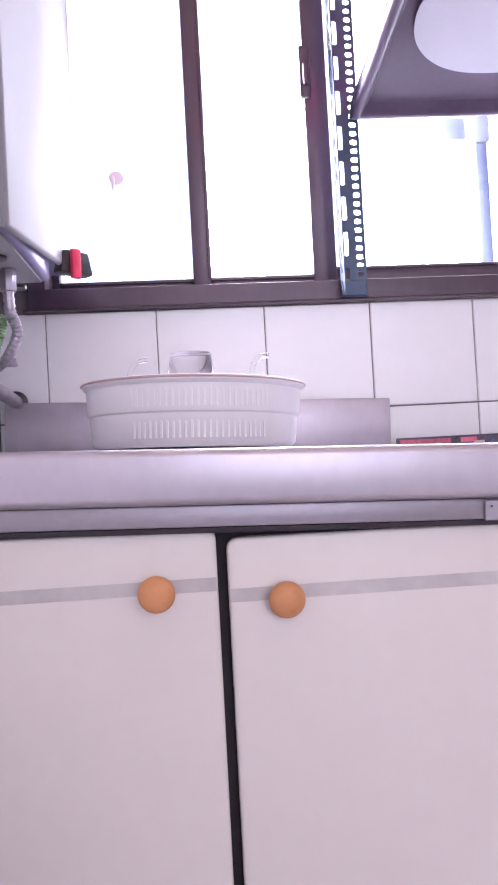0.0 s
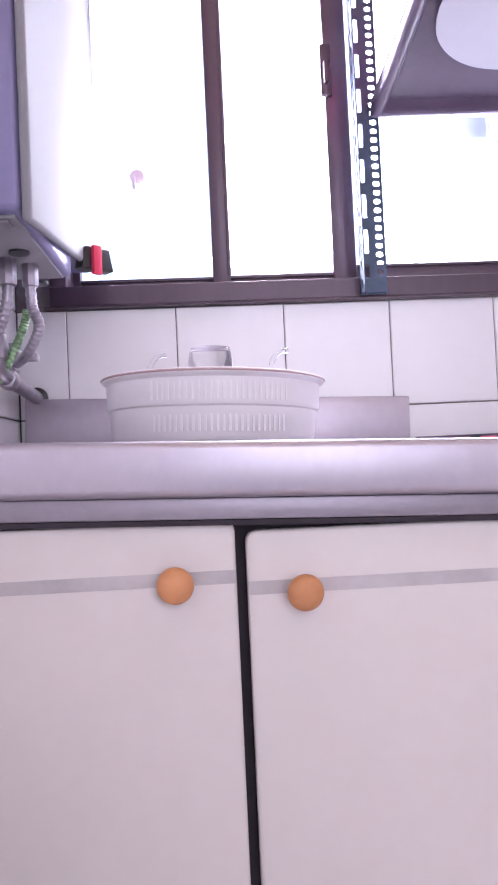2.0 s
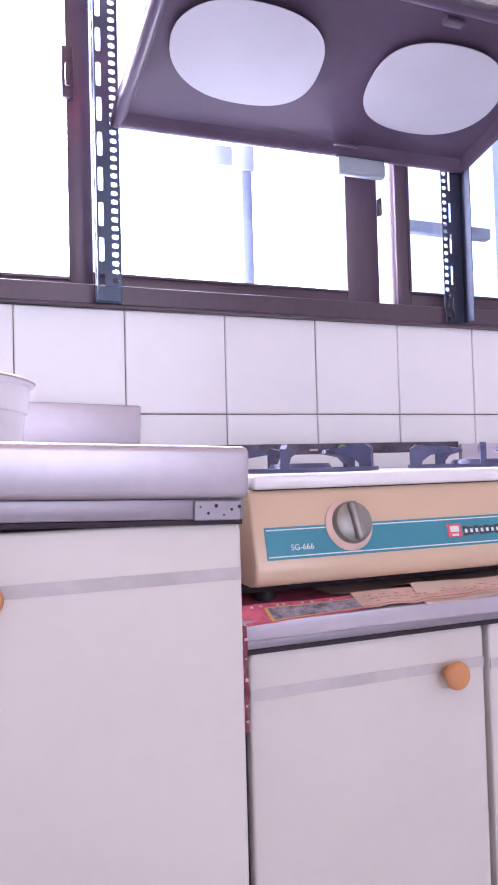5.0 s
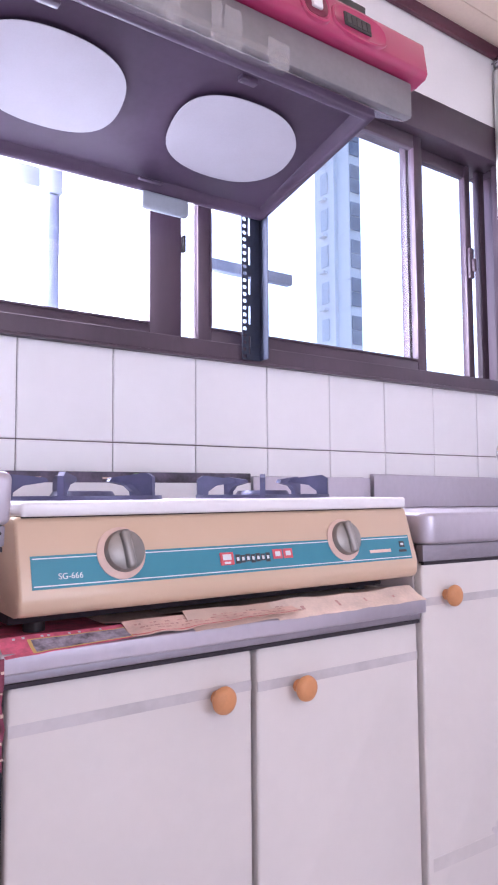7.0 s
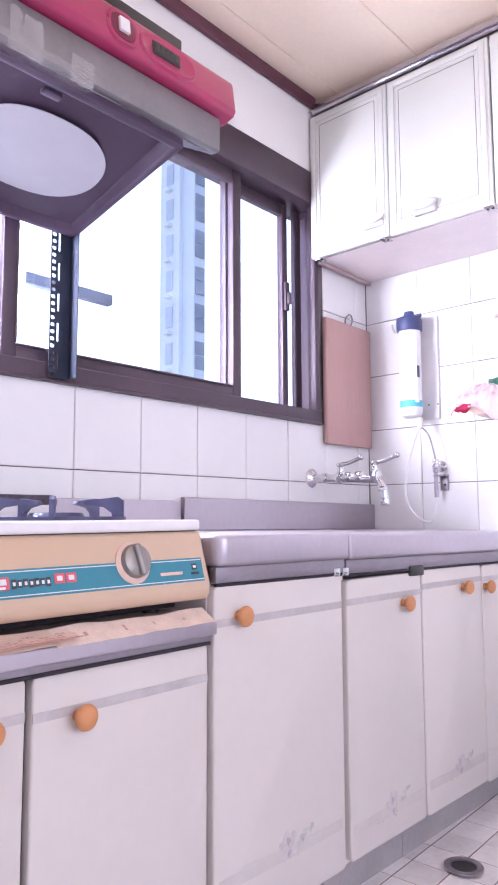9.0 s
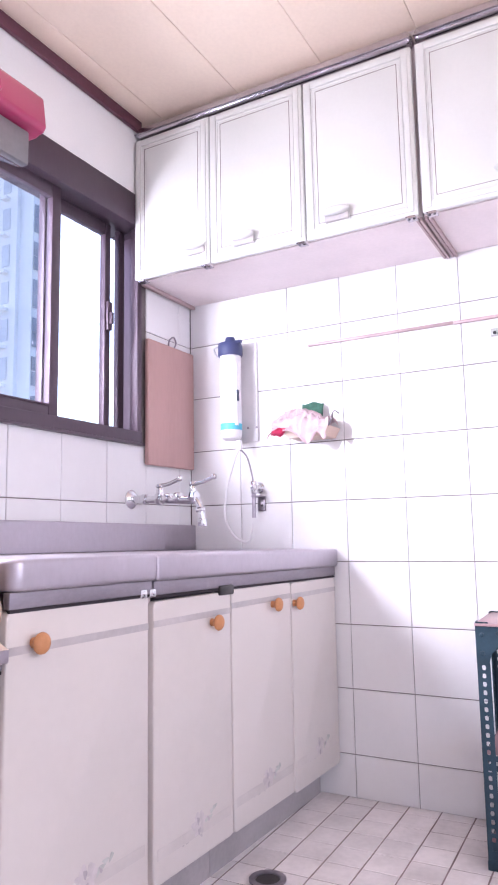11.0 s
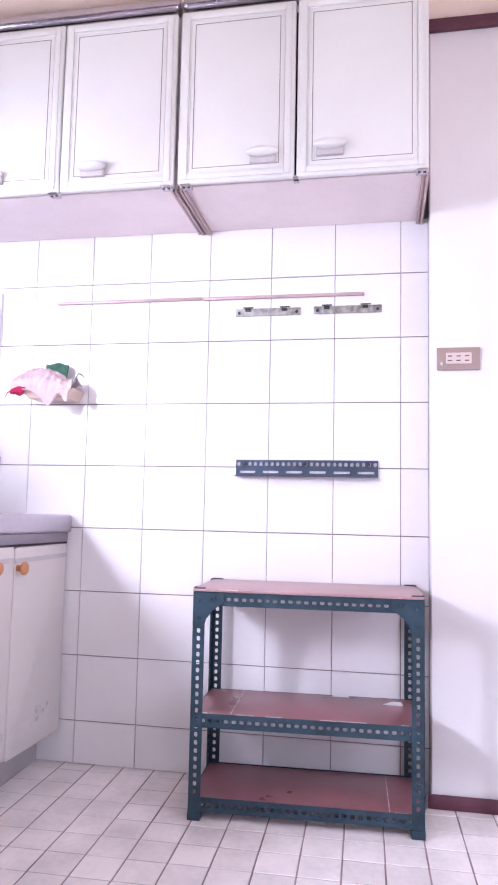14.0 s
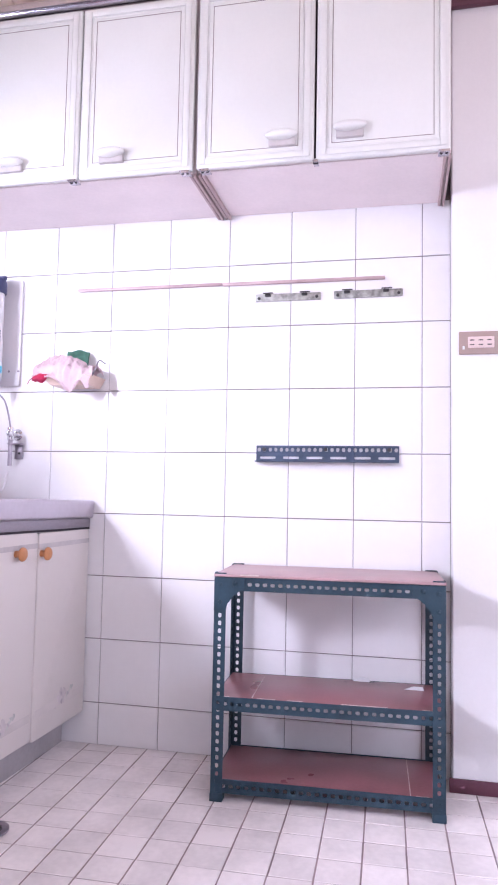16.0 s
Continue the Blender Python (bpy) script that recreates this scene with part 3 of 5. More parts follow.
skew(base_cabinet("cream laminate cabinet with one narrow door, flower print", -0.953, -0.643, -0.553, 0.10, 0.690,
                  [(-0.949, -0.644, 0.110, 0.683, -0.728, 0.616, 0.636)], flower=0.179))
skew(base_cabinet("cream laminate corner cabinet with two doors and flower prints", -0.640, -0.006, -0.553, 0.10, 0.690,
                  [(-0.638, -0.321, 0.109, 0.686, -0.431, 0.631, 0.646), (-0.316, -0.009, 0.102, 0.681, -0.302, 0.623, 0.643)], flower=0.185))


def worktop(label, x0, x1, yf, ztop, edge, rail, back_top, tilt, bx1=None, endcaps=(False, False)):
    """Stainless top with a rolled front edge, a recessed rail below and an upstand behind."""
    t = thing("worktop", label, "worktop", at=(x1, 0, ztop))
    t.rotation_euler = (0, tilt, 0)
    L = x0 - x1
    b = bmesh.new()
    box(b, L, 0, yf, -0.004, -edge, 0)
    if endcaps[0]:
        ce = [q for q in b.edges if all(v.co.x < L + 1e-6 and v.co.y < yf + 1e-6 for v in q.verts)]
        bmesh.ops.bevel(b, geom=ce, offset=0.026, segments=6, affect="EDGES", profile=0.5)
    bmesh.ops.bevel(b, geom=[q for q in b.edges if q.calc_face_angle(0) > 0.6], offset=min(0.009, edge * 0.15), segments=4, affect="EDGES", profile=0.5)
    part("top", b, M["steel"], t)
    part("front_rail", B(L + 0.002, -0.003, yf + 0.012, yf + 0.03, -rail, -edge - 0.0005, bev=0.002), M["steeldark"], t)
    # the rail's shadow, painted as a near-black strip
    part("shadow_gap", B(L + 0.004, -0.005, yf + 0.0125, yf + 0.02, -rail - 0.006, -rail - 0.0005), M["dark"], t, "dark strip painted as the shadow below the rail")
    u = bmesh.new()
    box(u, L + 0.004, (bx1 - x1) if bx1 is not None else -0.002, -0.010, 0.004, 0.0005, back_top, bev=0.003)
    part("upstand", u, M["steel"], t)
    return t


wl = worktop("stainless steel sink worktop with a rolled front edge", -2.757, -2.053, -0.575, 0.848, 0.058, 0.081, 0.096, radians(1.9))
part("hinge_plate", B(-0.062, -0.008, -0.5665, -0.562, -0.082, -0.060, bev=0.001, seg=1), M["steeldark"], wl, "pitted end bracket")
part("hinge_plate", B(-0.655, -0.600, -0.5665, -0.562, -0.082, -0.060, bev=0.001, seg=1), M["steeldark"], wl, "pitted end bracket")
for k in range(6):
    rz = -0.071 + (0.004, -0.003, 0.005, -0.005, 0.001, 0.004)[k]
    part("rivet", C((-0.055 + 0.009 * k, -0.5670, rz), (-0.055 + 0.009 * k, -0.5655, rz), 0.0012 + 0.0005 * (k % 3), n=8), M["dark"], wl)
worktop("stainless steel stand top under the gas stove", -2.050, -1.342, -0.526, 0.643, 0.024, 0.036, 0.02, 0.0)
w2 = worktop("stainless steel worktop beside the stove", -1.336, -0.9525, -0.566, 0.784, 0.055, 0.084, 0.076, radians(0.4), endcaps=(True, False))
w3 = worktop("stainless steel corner worktop against the tiled wall", -0.951, -0.003, -0.566, 0.771, 0.056, 0.086, 0.089, radians(0.7))
part("upstand_end", B(-0.945, -0.20, -0.016, -0.0105, 0.001, 0.0845, bev=0.001, seg=1), M["steel"], w3)
for xx in (-0.992, -0.962):
    part("bracket", B(xx, xx + 0.022, -0.557, -0.547, -0.090, -0.072, bev=0.003), M["chrome"], w3, "bright metal clip under the edge")
part("bracket", B(-0.695, -0.632, -0.560, -0.540, -0.104, -0.080, bev=0.004), M["black"], w3, "dark metal clip under the edge")
skew(w2, -0.9525)
skew(w3, -0.003)


# ---- wall cabinets ----
def oval_handle(parent, y, z):
    b = bmesh.new()
    box(b, -0.366, -0.352, y - 0.036, y + 0.036, z - 0.027, z - 0.004, bev=0.003)
    s = bmesh.new()
    bmesh.ops.create_uvsphere(s, u_segments=28, v_segments=14, radius=1.0, matrix=Matrix.Translation((-0.371, y, z)) @ Matrix.Diagonal((0.017, 0.044, 0.0135, 1)))
    h = part("handle", s, M["updoor"], parent, "oval white handle")
    part("handle_plate", b, M["stripe"], h)
    part("handle_rim", lathe_oval(-0.3815, y, z, 0.031, 0.0085), M["carcass"], h)


def lathe_oval(x, y, z, ry, rz):
    b = bmesh.new()
    n = 32
    rings = []
    for kk, s, dx in ((0, 1.0, 0.0), (1, 1.06, -0.0016), (2, 1.13, 0.0004)):
        rings.append([b.verts.new((x + dx + 0.004, y + ry * s * math.cos(2 * math.pi * i / n), z + rz * s * math.sin(2 * math.pi * i / n))) for i in range(n)])
    for r0, r1 in zip(rings, rings[1:]):
        for i in range(n):
            b.faces.new((r0[i], r0[(i + 1) % n], r1[(i + 1) % n], r1[i]))
    return b


def upper_door(parent, ya, yb, z0, z1, hy, hz):
    """A moulded door between y=ya (north) and y=yb (south)."""
    x = -0.336
    d = part("door", B(x - 0.018, x, yb, ya, z0, z1, bev=0.005, seg=3), M["updoor"], parent)
    m = bmesh.new()
    for inset, w, t in ((0.010, 0.017, 0.0045), (0.0285, 0.004, 0.0015)):
        a, c, e, f = yb + inset, ya - inset, z0 + inset, z1 - inset
        xx = x - 0.018
        box(m, xx - t, xx + 0.002, a, a + w, e, f, bev=0.0015)
        box(m, xx - t, xx + 0.002, c - w, c, e, f, bev=0.0015)
        box(m, xx - t + 0.0002, xx + 0.002, a + w, c - w, e, e + w, bev=0.0015)
        box(m, xx - t + 0.0002, xx + 0.002, a + w, c - w, f - w, f, bev=0.0015)
    part("moulding", m, M["updoor"], d)
    ln = bmesh.new()
    i = 0.041
    for q in ((yb + i, yb + i + 0.0019, z0 + i, z1 - i), (ya - i - 0.0019, ya - i, z0 + i, z1 - i), (yb + i, ya - i, z0 + i, z0 + i + 0.0016), (yb + i, ya - i, z1 - i - 0.0016, z1 - i)):
        box(ln, x - 0.0186, x - 0.016, *q)
    part("groove_line", ln, M["line"], d, "thin dark groove line")
    oval_handle(d, hy, hz)


def wall_cabinet(label, ya, yb, doors, hinges):
    t = thing("wall_cabinet", label, "cabinet", group="wall cabinets under the ceiling")
    c = bmesh.new()
    box(c, -0.318, -0.002, yb, yb + 0.016, 1.690, 2.195)
    box(c, -0.318, -0.002, ya - 0.016, ya, 1.690, 2.195)
    box(c, -0.318, -0.002, yb + 0.016, ya - 0.016, 2.179, 2.195)
    box(c, -0.012, -0.003, yb + 0.016, ya - 0.016, 1.706, 2.179)
    part("body", c, M["carcass"], t)
    part("bottom_panel", B(-0.318, -0.002, yb + 0.017, ya - 0.017, 1.692, 1.706), M["carcass"], t)
    for yy in (yb, ya - 0.020):
        e = bmesh.new()
        box(e, -0.320, -0.003, yy, yy + 0.008, 1.678, 1.691, bev=0.002)
        box(e, -0.320, -0.003, yy + 0.011, yy + 0.019, 1.680, 1.691, bev=0.002)
        part("edge_strip", e, M["carcedge"], t, "brown side edge strip")
    # near-black sheet paints the shade seen through the door gaps
    part("inner_shade", B(-0.3175, -0.312, yb + 0.018, ya - 0.018, 1.708, 2.178), M["dark"], t, "dark sheet painted as the shade in the gaps between the doors")
    rl = bmesh.new()
    box(rl, -0.352, -0.300, yb + 0.001, ya - 0.001, 2.203, 2.246, bev=0.018, seg=5)
    box(rl, -0.356, -0.35, yb + 0.001, ya - 0.001, 2.214, 2.220, bev=0.002)
    part("pelmet_rail", rl, M["rail"], t, "shiny metal top rail")
    part("top_filler", B(-0.30, -0.004, yb + 0.001, ya - 0.001, 2.196, CEIL - 0.002), M["carcass"], t)
    for d in doors:
        upper_door(t, *d)
    for yy, w in hinges:
        h = bmesh.new()
        box(h, -0.360, -0.324, yy - w, yy + w, 1.6800, 1.6832, bev=0.001, seg=1)
        box(h, -0.361, -0.357, yy - w, yy + w * 0.6, 1.675, 1.6832, bev=0.001, seg=1)
        hg = part("hinge", h, M["rail"], t, "small grey pivot hinge")
        for dy in (-0.5 * w, 0.5 * w):
            part("screw", C((-0.344, yy + dy, 1.6802), (-0.344, yy + dy, 1.6785), 0.0038, n=10), M["dark"], hg)


wall_cabinet("white moulded wall cabinet with three doors in the corner", WY - 0.006, -0.979,
             [(WY - 0.010, -0.300, 1.688, 2.193, -0.250, 1.752), (-0.304, -0.636, 1.686, 2.190, -0.430, 1.745), (-0.641, -0.976, 1.686, 2.188, -0.741, 1.748)],
             [(-0.028, 0.014), (-0.284, 0.014), (-0.622, 0.014), (-0.955, 0.014)])
wall_cabinet("white moulded wall cabinet with two doors and oval handles", -0.984, -1.664,
             [(-0.988, -1.311, 1.686, 2.188, -1.227, 1.754), (-1.317, -1.661, 1.685, 2.188, -1.406, 1.762)],
             [(-1.012, 0.014), (-1.316, 0.007), (-1.644, 0.014)])


# ---- gas stove ----
def gas_stove():
    t = thing("gas_stove", "beige two-burner gas stove with a teal front band and white top", "stove")
    x0, x1 = -2.028, -1.352
    prof = [(-0.487, 0.796), (-0.4915, 0.793), (-0.494, 0.788), (-0.5165, 0.706), (-0.5185, 0.697), (-0.5175, 0.689), (-0.5135, 0.6825), (-0.507, 0.679), (-0.499, 0.678), (-0.10, 0.678), (-0.10, 0.796)]
    b = bmesh.new()
    a = [b.verts.new((x0, y, z)) for y, z in prof]
    c = [b.verts.new((x1, y, z)) for y, z in prof]
    b.faces.new(a), b.faces.new(c)
    for i in range(len(prof)):
        j = (i + 1) % len(prof)
        b.faces.new((a[i], a[j], c[j], c[i]))
    bmesh.ops.bevel(b, geom=[e for e in b.edges if abs(e.verts[0].co.x - e.verts[1].co.x) < 1e-6], offset=0.005, segments=3, affect="EDGES", profile=0.5)
    part("body", b, M["beige"], t)
    top = B(x0 + 0.006, x1 - 0.006, -0.499, -0.095, 0.796, 0.8145, bev=0.005, seg=3)
    tp = part("top_plate", top, M["enamel"], t, "white enamel top plate")
    part("seam", B(x0 + 0.010, x1 - 0.010, -0.4905, -0.47, 0.7945, 0.7975), M["dark"], t)
    # front panel frame: local x along, local z up the slope
    slope = math.atan2(0.026, 0.095)
    fm = Matrix.Translation((0, -0.494, 0.788)) @ Matrix.Rotation(-slope, 4, "X")
    band = part("front_band", B(-2.012, -1.364, -0.0012, 0.004, -0.080, -0.040, m=fm), M["teal"], t, "teal printed band")
    for z in (-0.0435, -0.0765):
        part("band_line", B(-2.010, -1.366, -0.0018, 0.001, z - 0.0007, z + 0.0007, m=fm), M["print"], band)
    cu = bpy.data.curves.new("lettering", "FONT")
    cu.body, cu.size, cu.extrude = "SG-666", 0.0105, 0.0003
    tob = bpy.data.objects.new("lettering", cu)
    bpy.context.scene.collection.objects.link(tob)
    bpy.context.view_layer.update()
    tm = bpy.data.meshes.new_from_object(tob.evaluated_get(bpy.context.evaluated_depsgraph_get()))
    bpy.data.objects.remove(tob)
    tm.transform(fm @ Matrix.Translation((-1.980, -0.0016, -0.0695)) @ Matrix.Rotation(radians(90), 4, "X"))
    tm.materials.clear()
    tm.materials.append(M["print"])
    lt = new("lettering", tm)
    lt.parent = band
    tagged(lt, "pale printed model lettering")
    lg = part("logo_badge", B(-1.748, -1.725, -0.0024, 0.001, -0.068, -0.050, bev=0.001, seg=1, m=fm), M["redprint"], band)
    part("logo_mark", B(-1.744, -1.730, -0.0030, 0.0, -0.061, -0.053, m=fm), M["print"], lg)
    part("logo_mark", B(-1.742, -1.732, -0.0031, 0.0, -0.0665, -0.0635, m=fm), M["print"], lg)
    for i in range(7):
        part("marking", B(-1.722 + 0.0088 * i, -1.7148 + 0.0088 * i, -0.0020, 0.001, -0.067 + 0.0010 * (i % 3), -0.054 - 0.0012 * (i % 2), m=fm), M["blackprint"], band)
        part("marking", B(-1.7205 + 0.0088 * i, -1.7165 + 0.0088 * i, -0.0025, 0.001, -0.063, -0.058, m=fm), M["print"], band)
    for i in range(2):
        rb = part("marking", B(-1.656 + 0.0195 * i, -1.639 + 0.0195 * i, -0.0020, 0.001, -0.064, -0.050, m=fm), M["redprint"], band)
        part("marking", B(-1.652 + 0.0195 * i, -1.643 + 0.0195 * i, -0.0026, 0.001, -0.0605, -0.0535, m=fm), M["print"], rb)
    part("marking", B(-1.460, -1.412, -0.0020, 0.001, -0.0665, -0.0615, m=fm), M["pinkring"], band)
    part("marking", B(-1.389, -1.378, -0.0020, 0.001, -0.060, -0.050, m=fm), M["blackprint"], band)
    part("marking", B(-1.387, -1.380, -0.0025, 0.001, -0.057, -0.053, m=fm), M["print"], band)
    part("marking", B(-1.392, -1.375, -0.0020, 0.001, -0.068, -0.064, m=fm), M["blackprint"], band)
    for x in (-1.892, -1.509):
        rg = bmesh.new()
        lathe(rg, (0, 0, 0), [(0, 0.0), (0.0335, 0.0), (0.0335, 0.0022), (0.031, 0.0030), (0.0, 0.0030)], n=36, axis="Y")
        bmesh.ops.transform(rg, matrix=fm @ Matrix.Translation((x - 0.003, 0, -0.042)), verts=rg.verts)
        k0 = part("dial_ring", rg, M["pinkring"], t, "faded pink dial ring")
        kb = bmesh.new()
        lathe(kb, (0, 0, 0), [(0, 0.001), (0.0272, 0.001), (0.0270, 0.008), (0.0252, 0.012), (0.020, 0.0148), (0.010, 0.0162), (0.0, 0.0166)], n=36, axis="Y")
        box(kb, -0.0065, 0.0065, -0.0225, -0.010, -0.0255, 0.0255, bev=0.005, seg=3)
        bmesh.ops.transform(kb, matrix=fm @ Matrix.Translation((x, 0, -0.040)) @ Matrix.Rotation(radians(-7), 4, "Y"), verts=kb.verts)
        part("dial", kb, M["nickel"], k0, "brushed metal control dial")
    # added dark slab gives the deep shade below the body
    part("base_tray", B(x0 + 0.010, x1 - 0.010, -0.440, -0.11, 0.660, 0.6775, bev=0.002), M["dark"], t, "dark slab painted as the deep shade under the stove")
    for cx in (-1.865, -1.520):
        bn = bmesh.new()
        lathe(bn, (cx, -0.30, 0.8145), [(0.070, 0.0), (0.070, 0.004), (0.05, 0.006), (0.045, 0.013), (0.0, 0.014)], n=32)
        part("burner", bn, M["iron"], t)
        rg = bmesh.new()
        lathe(rg, (cx, -0.30, 0.8145), [(0.112, 0.0), (0.112, 0.006), (0.122, 0.006), (0.122, 0.0)], n=40)
        ps = part("pan_support", rg, M["iron"], t, "blue-black pan support")
        for k in range(5):
            a = radians(18 + 72 * k)
            arm = bmesh.new()
            rm = Matrix.Translation((cx, -0.30, 0.8145)) @ Matrix.Rotation(a, 4, "Z")
            p2 = [(0.122, 0.0), (0.122, 0.034), (0.112, 0.040), (0.055, 0.034), (0.050, 0.028), (0.088, 0.022), (0.102, 0.012), (0.104, 0.0)]
            f0 = [arm.verts.new(rm @ Vector((r, -0.0045, z))) for r, z in p2]
            f1 = [arm.verts.new(rm @ Vector((r, 0.0045, z))) for r, z in p2]
            arm.faces.new(f0), arm.faces.new(f1)
            for i in range(len(p2)):
                j = (i + 1) % len(p2)
                arm.faces.new((f0[i], f0[j], f1[j], f1[i]))
            part("arm", arm, M["iron"], ps)
    for x in (x0 + 0.05, x1 - 0.05):
        for y in (-0.42, -0.14):
            part("foot", C((x, y, 0.643), (x, y, 0.68), 0.014, n=16), M["black"], t)


gas_stove()


def paper(name, label, x0, x1, material, seed, lift0, lift1, lines=(), ink=None):
    """A crumpled printed sheet on the stand, its front flap bent down over the edge; lift: how high the flap ends."""
    t = thing(name, label, "paper", group="papers under the stove")

    def place(s, u, out=0.0):
        x = x0 + (x1 - x0) * s
        zt = 0.6455 + 0.003 * (seed % 3) + 0.004 * abs(noise.noise(Vector((x * 9, u * 3, seed))))
        lift = lift0 + (lift1 - lift0) * s + 0.0025 * noise.noise(Vector((x * 30, 1, seed)))
        zt += (0.009 + 0.005 * noise.noise(Vector((x * 12, 3, seed)))) * max(0.0, 1 - abs(u - 0.84) / 0.16)
        y = -0.30 - 0.232 * u + 0.004 * noise.noise(Vector((x * 17, 5, seed)))
        k = max(0.0, (u - 0.84) / 0.16)
        return Vector((x, y - 0.006 * k * (1 - k) - out * 0.7, zt + (0.6395 + lift - zt) * k + out * 0.7))

    b = bmesh.new()
    nx, us = 40, (0, 0.3, 0.6, 0.8, 0.84, 0.88, 0.92, 0.96, 1.0)
    gv = [[b.verts.new(place(i / nx, u)) for u in us] for i in range(nx + 1)]
    for i in range(nx):
        for k in range(len(us) - 1):
            b.faces.new((gv[i][k], gv[i + 1][k], gv[i + 1][k + 1], gv[i][k + 1]))
    r = bmesh.ops.extrude_face_region(b, geom=list(b.faces))
    bmesh.ops.translate(b, verts=[q for q in r["geom"] if isinstance(q, bmesh.types.BMVert)], vec=(0, -0.0004, 0.0006))
    sheet = part("sheet", b, material, t)
    for s0, s1, u0, u1, key in lines:
        q = bmesh.new()
        up = 0.0007 if key == "photo" else 0.0
        n = max(1, int((s1 - s0) * 30))
        for lay in (0.0012, 0.0016):
            vs = [[q.verts.new(place(s0 + (s1 - s0) * i / n, u, lay + up)) for u in (u0, (u0 + u1) / 2, u1)] for i in range(n + 1)]
            for i in range(n):
                for k in range(2):
                    q.faces.new((vs[i][k], vs[i + 1][k], vs[i + 1][k + 1], vs[i][k + 1]))
        part("printing", q, M[key], sheet)
    return t


rng = random.Random(4)
pic = [(0.20, 0.985, 0.868, 0.985, "yellowline"), (0.225, 0.965, 0.876, 0.975, "photo")]
pic += [(x, x + 0.02, 0.85, 0.862, "print") for x in (0.1, 0.17, 0.31, 0.36, 0.52, 0.6, 0.77)]
paper("printed_flyer", "crumpled red and dark printed flyer under the stove", -2.046, -1.885, M["paperred"], 3, 0.000, 0.006, pic)
txt = []
for r in range(3):
    s = 0.05 + 0.02 * r
    while s < 0.93:
        w = rng.uniform(0.010, 0.028)
        if rng.random() < 0.7:
            txt.append((s, s + w, 0.872 + 0.027 * r, 0.882 + 0.027 * r, "fadedink"))
        s += w + rng.uniform(0.006, 0.014)
paper("newspaper", "crumpled pinkish newspaper lying under the stove", -1.89, -1.62, M["paper"], 7, 0.006, 0.012, txt + [(0.0, 1.0, 0.972, 0.980, "redprint")])
paper("newspaper", "torn orange newspaper strip below the sheet under the stove", -1.80, -1.655, M["tray"], 5, 0.002, 0.005)
paper("newspaper", "torn pale newspaper end sticking out under the stove", -1.66, -1.350, M["paperpale"], 11, 0.001, 0.003,
      [(0.17, 0.19, 0.90, 0.93, "fadedink"), (0.41, 0.425, 0.88, 0.93, "fadedink"), (0.60, 0.61, 0.89, 0.92, "fadedink"), (0.80, 0.815, 0.90, 0.92, "fadedink")])
# added strip that paints the cabinet gap as dark as its shade
single("gap_filler", B(-2.0555, -2.0375, -0.4945, -0.4878, 0.125, 0.600), M["dark"], "dark strip painted as the shade in the gap between two base cabinets", "strip")
ps = thing("hanging_paper_scrap", "dark red printed paper hanging in the gap between the cabinets", "paper", group="papers under the stove")
sb = bmesh.new()
zs = [0.640, 0.615, 0.59, 0.565, 0.545, 0.52]
vv = [[sb.verts.new((-2.0530 + dx, -0.530 - 0.006 * (i % 2), z)) for dx in (0.0, 0.006 - 0.0012 * (i % 3))] for i, z in enumerate(zs)]
for a, c in zip(vv, vv[1:]):
    sb.faces.new((a[0], a[1], c[1], c[0]))
r = bmesh.ops.extrude_face_region(sb, geom=list(sb.faces))
bmesh.ops.translate(sb, verts=[q for q in r["geom"] if isinstance(q, bmesh.types.BMVert)], vec=(0, 0.0012, 0))
part("sheet", sb, M["scrap"], ps)
for k in range(5):
    zk = 0.532 + (0.0, 0.017, 0.046, 0.071, 0.093)[k]
    part("printing", B(-2.0525, -2.0490 - 0.001 * (k % 2), -0.5375, -0.5365, zk, zk + 0.002 + 0.001 * (k % 3)), M["pinkring"], ps)

# splash sheet propped behind the stove
sp = thing("splash_sheet", "pale sheet with a dark printed top edge behind the stove", "splashback")
part("sheet", B(-2.046, -1.345, -0.016, -0.012, 0.668, 0.846, bev=0.001, seg=1), M["enamel"], sp)
part("dark_print", B(-2.046, -1.345, -0.0165, -0.0115, 0.8463, 0.868, bev=0.001, seg=1), M["paperdark"], sp)
part("red_print", B(-2.040, -1.945, -0.0178, -0.0160, 0.851, 0.864), M["paperred"], sp)
part("red_print", B(-1.925, -1.895, -0.0178, -0.0160, 0.855, 0.864), M["paperred"], sp)
for x, w in ((-2.041, 0.003), (-1.975, 0.012), (-1.90, 0.020), (-1.845, 0.010), (-1.79, 0.014), (-1.71, 0.018)):
    part("pale_print", B(x, x + w, -0.0178, -0.0160, 0.853, 0.857), M["pinkring"], sp)
part("green_print", C((-1.635, -0.0185, 0.855), (-1.635, -0.0150, 0.855), 0.011, n=20), M["hose"], sp)
single("steel_splashback", B(-1.338, -0.986, -0.017, -0.0128, 0.862 - 0.076, 0.8615, bev=0.001, seg=1), M["steel"], "plain pale steel splash panel behind the stove", "splashback")


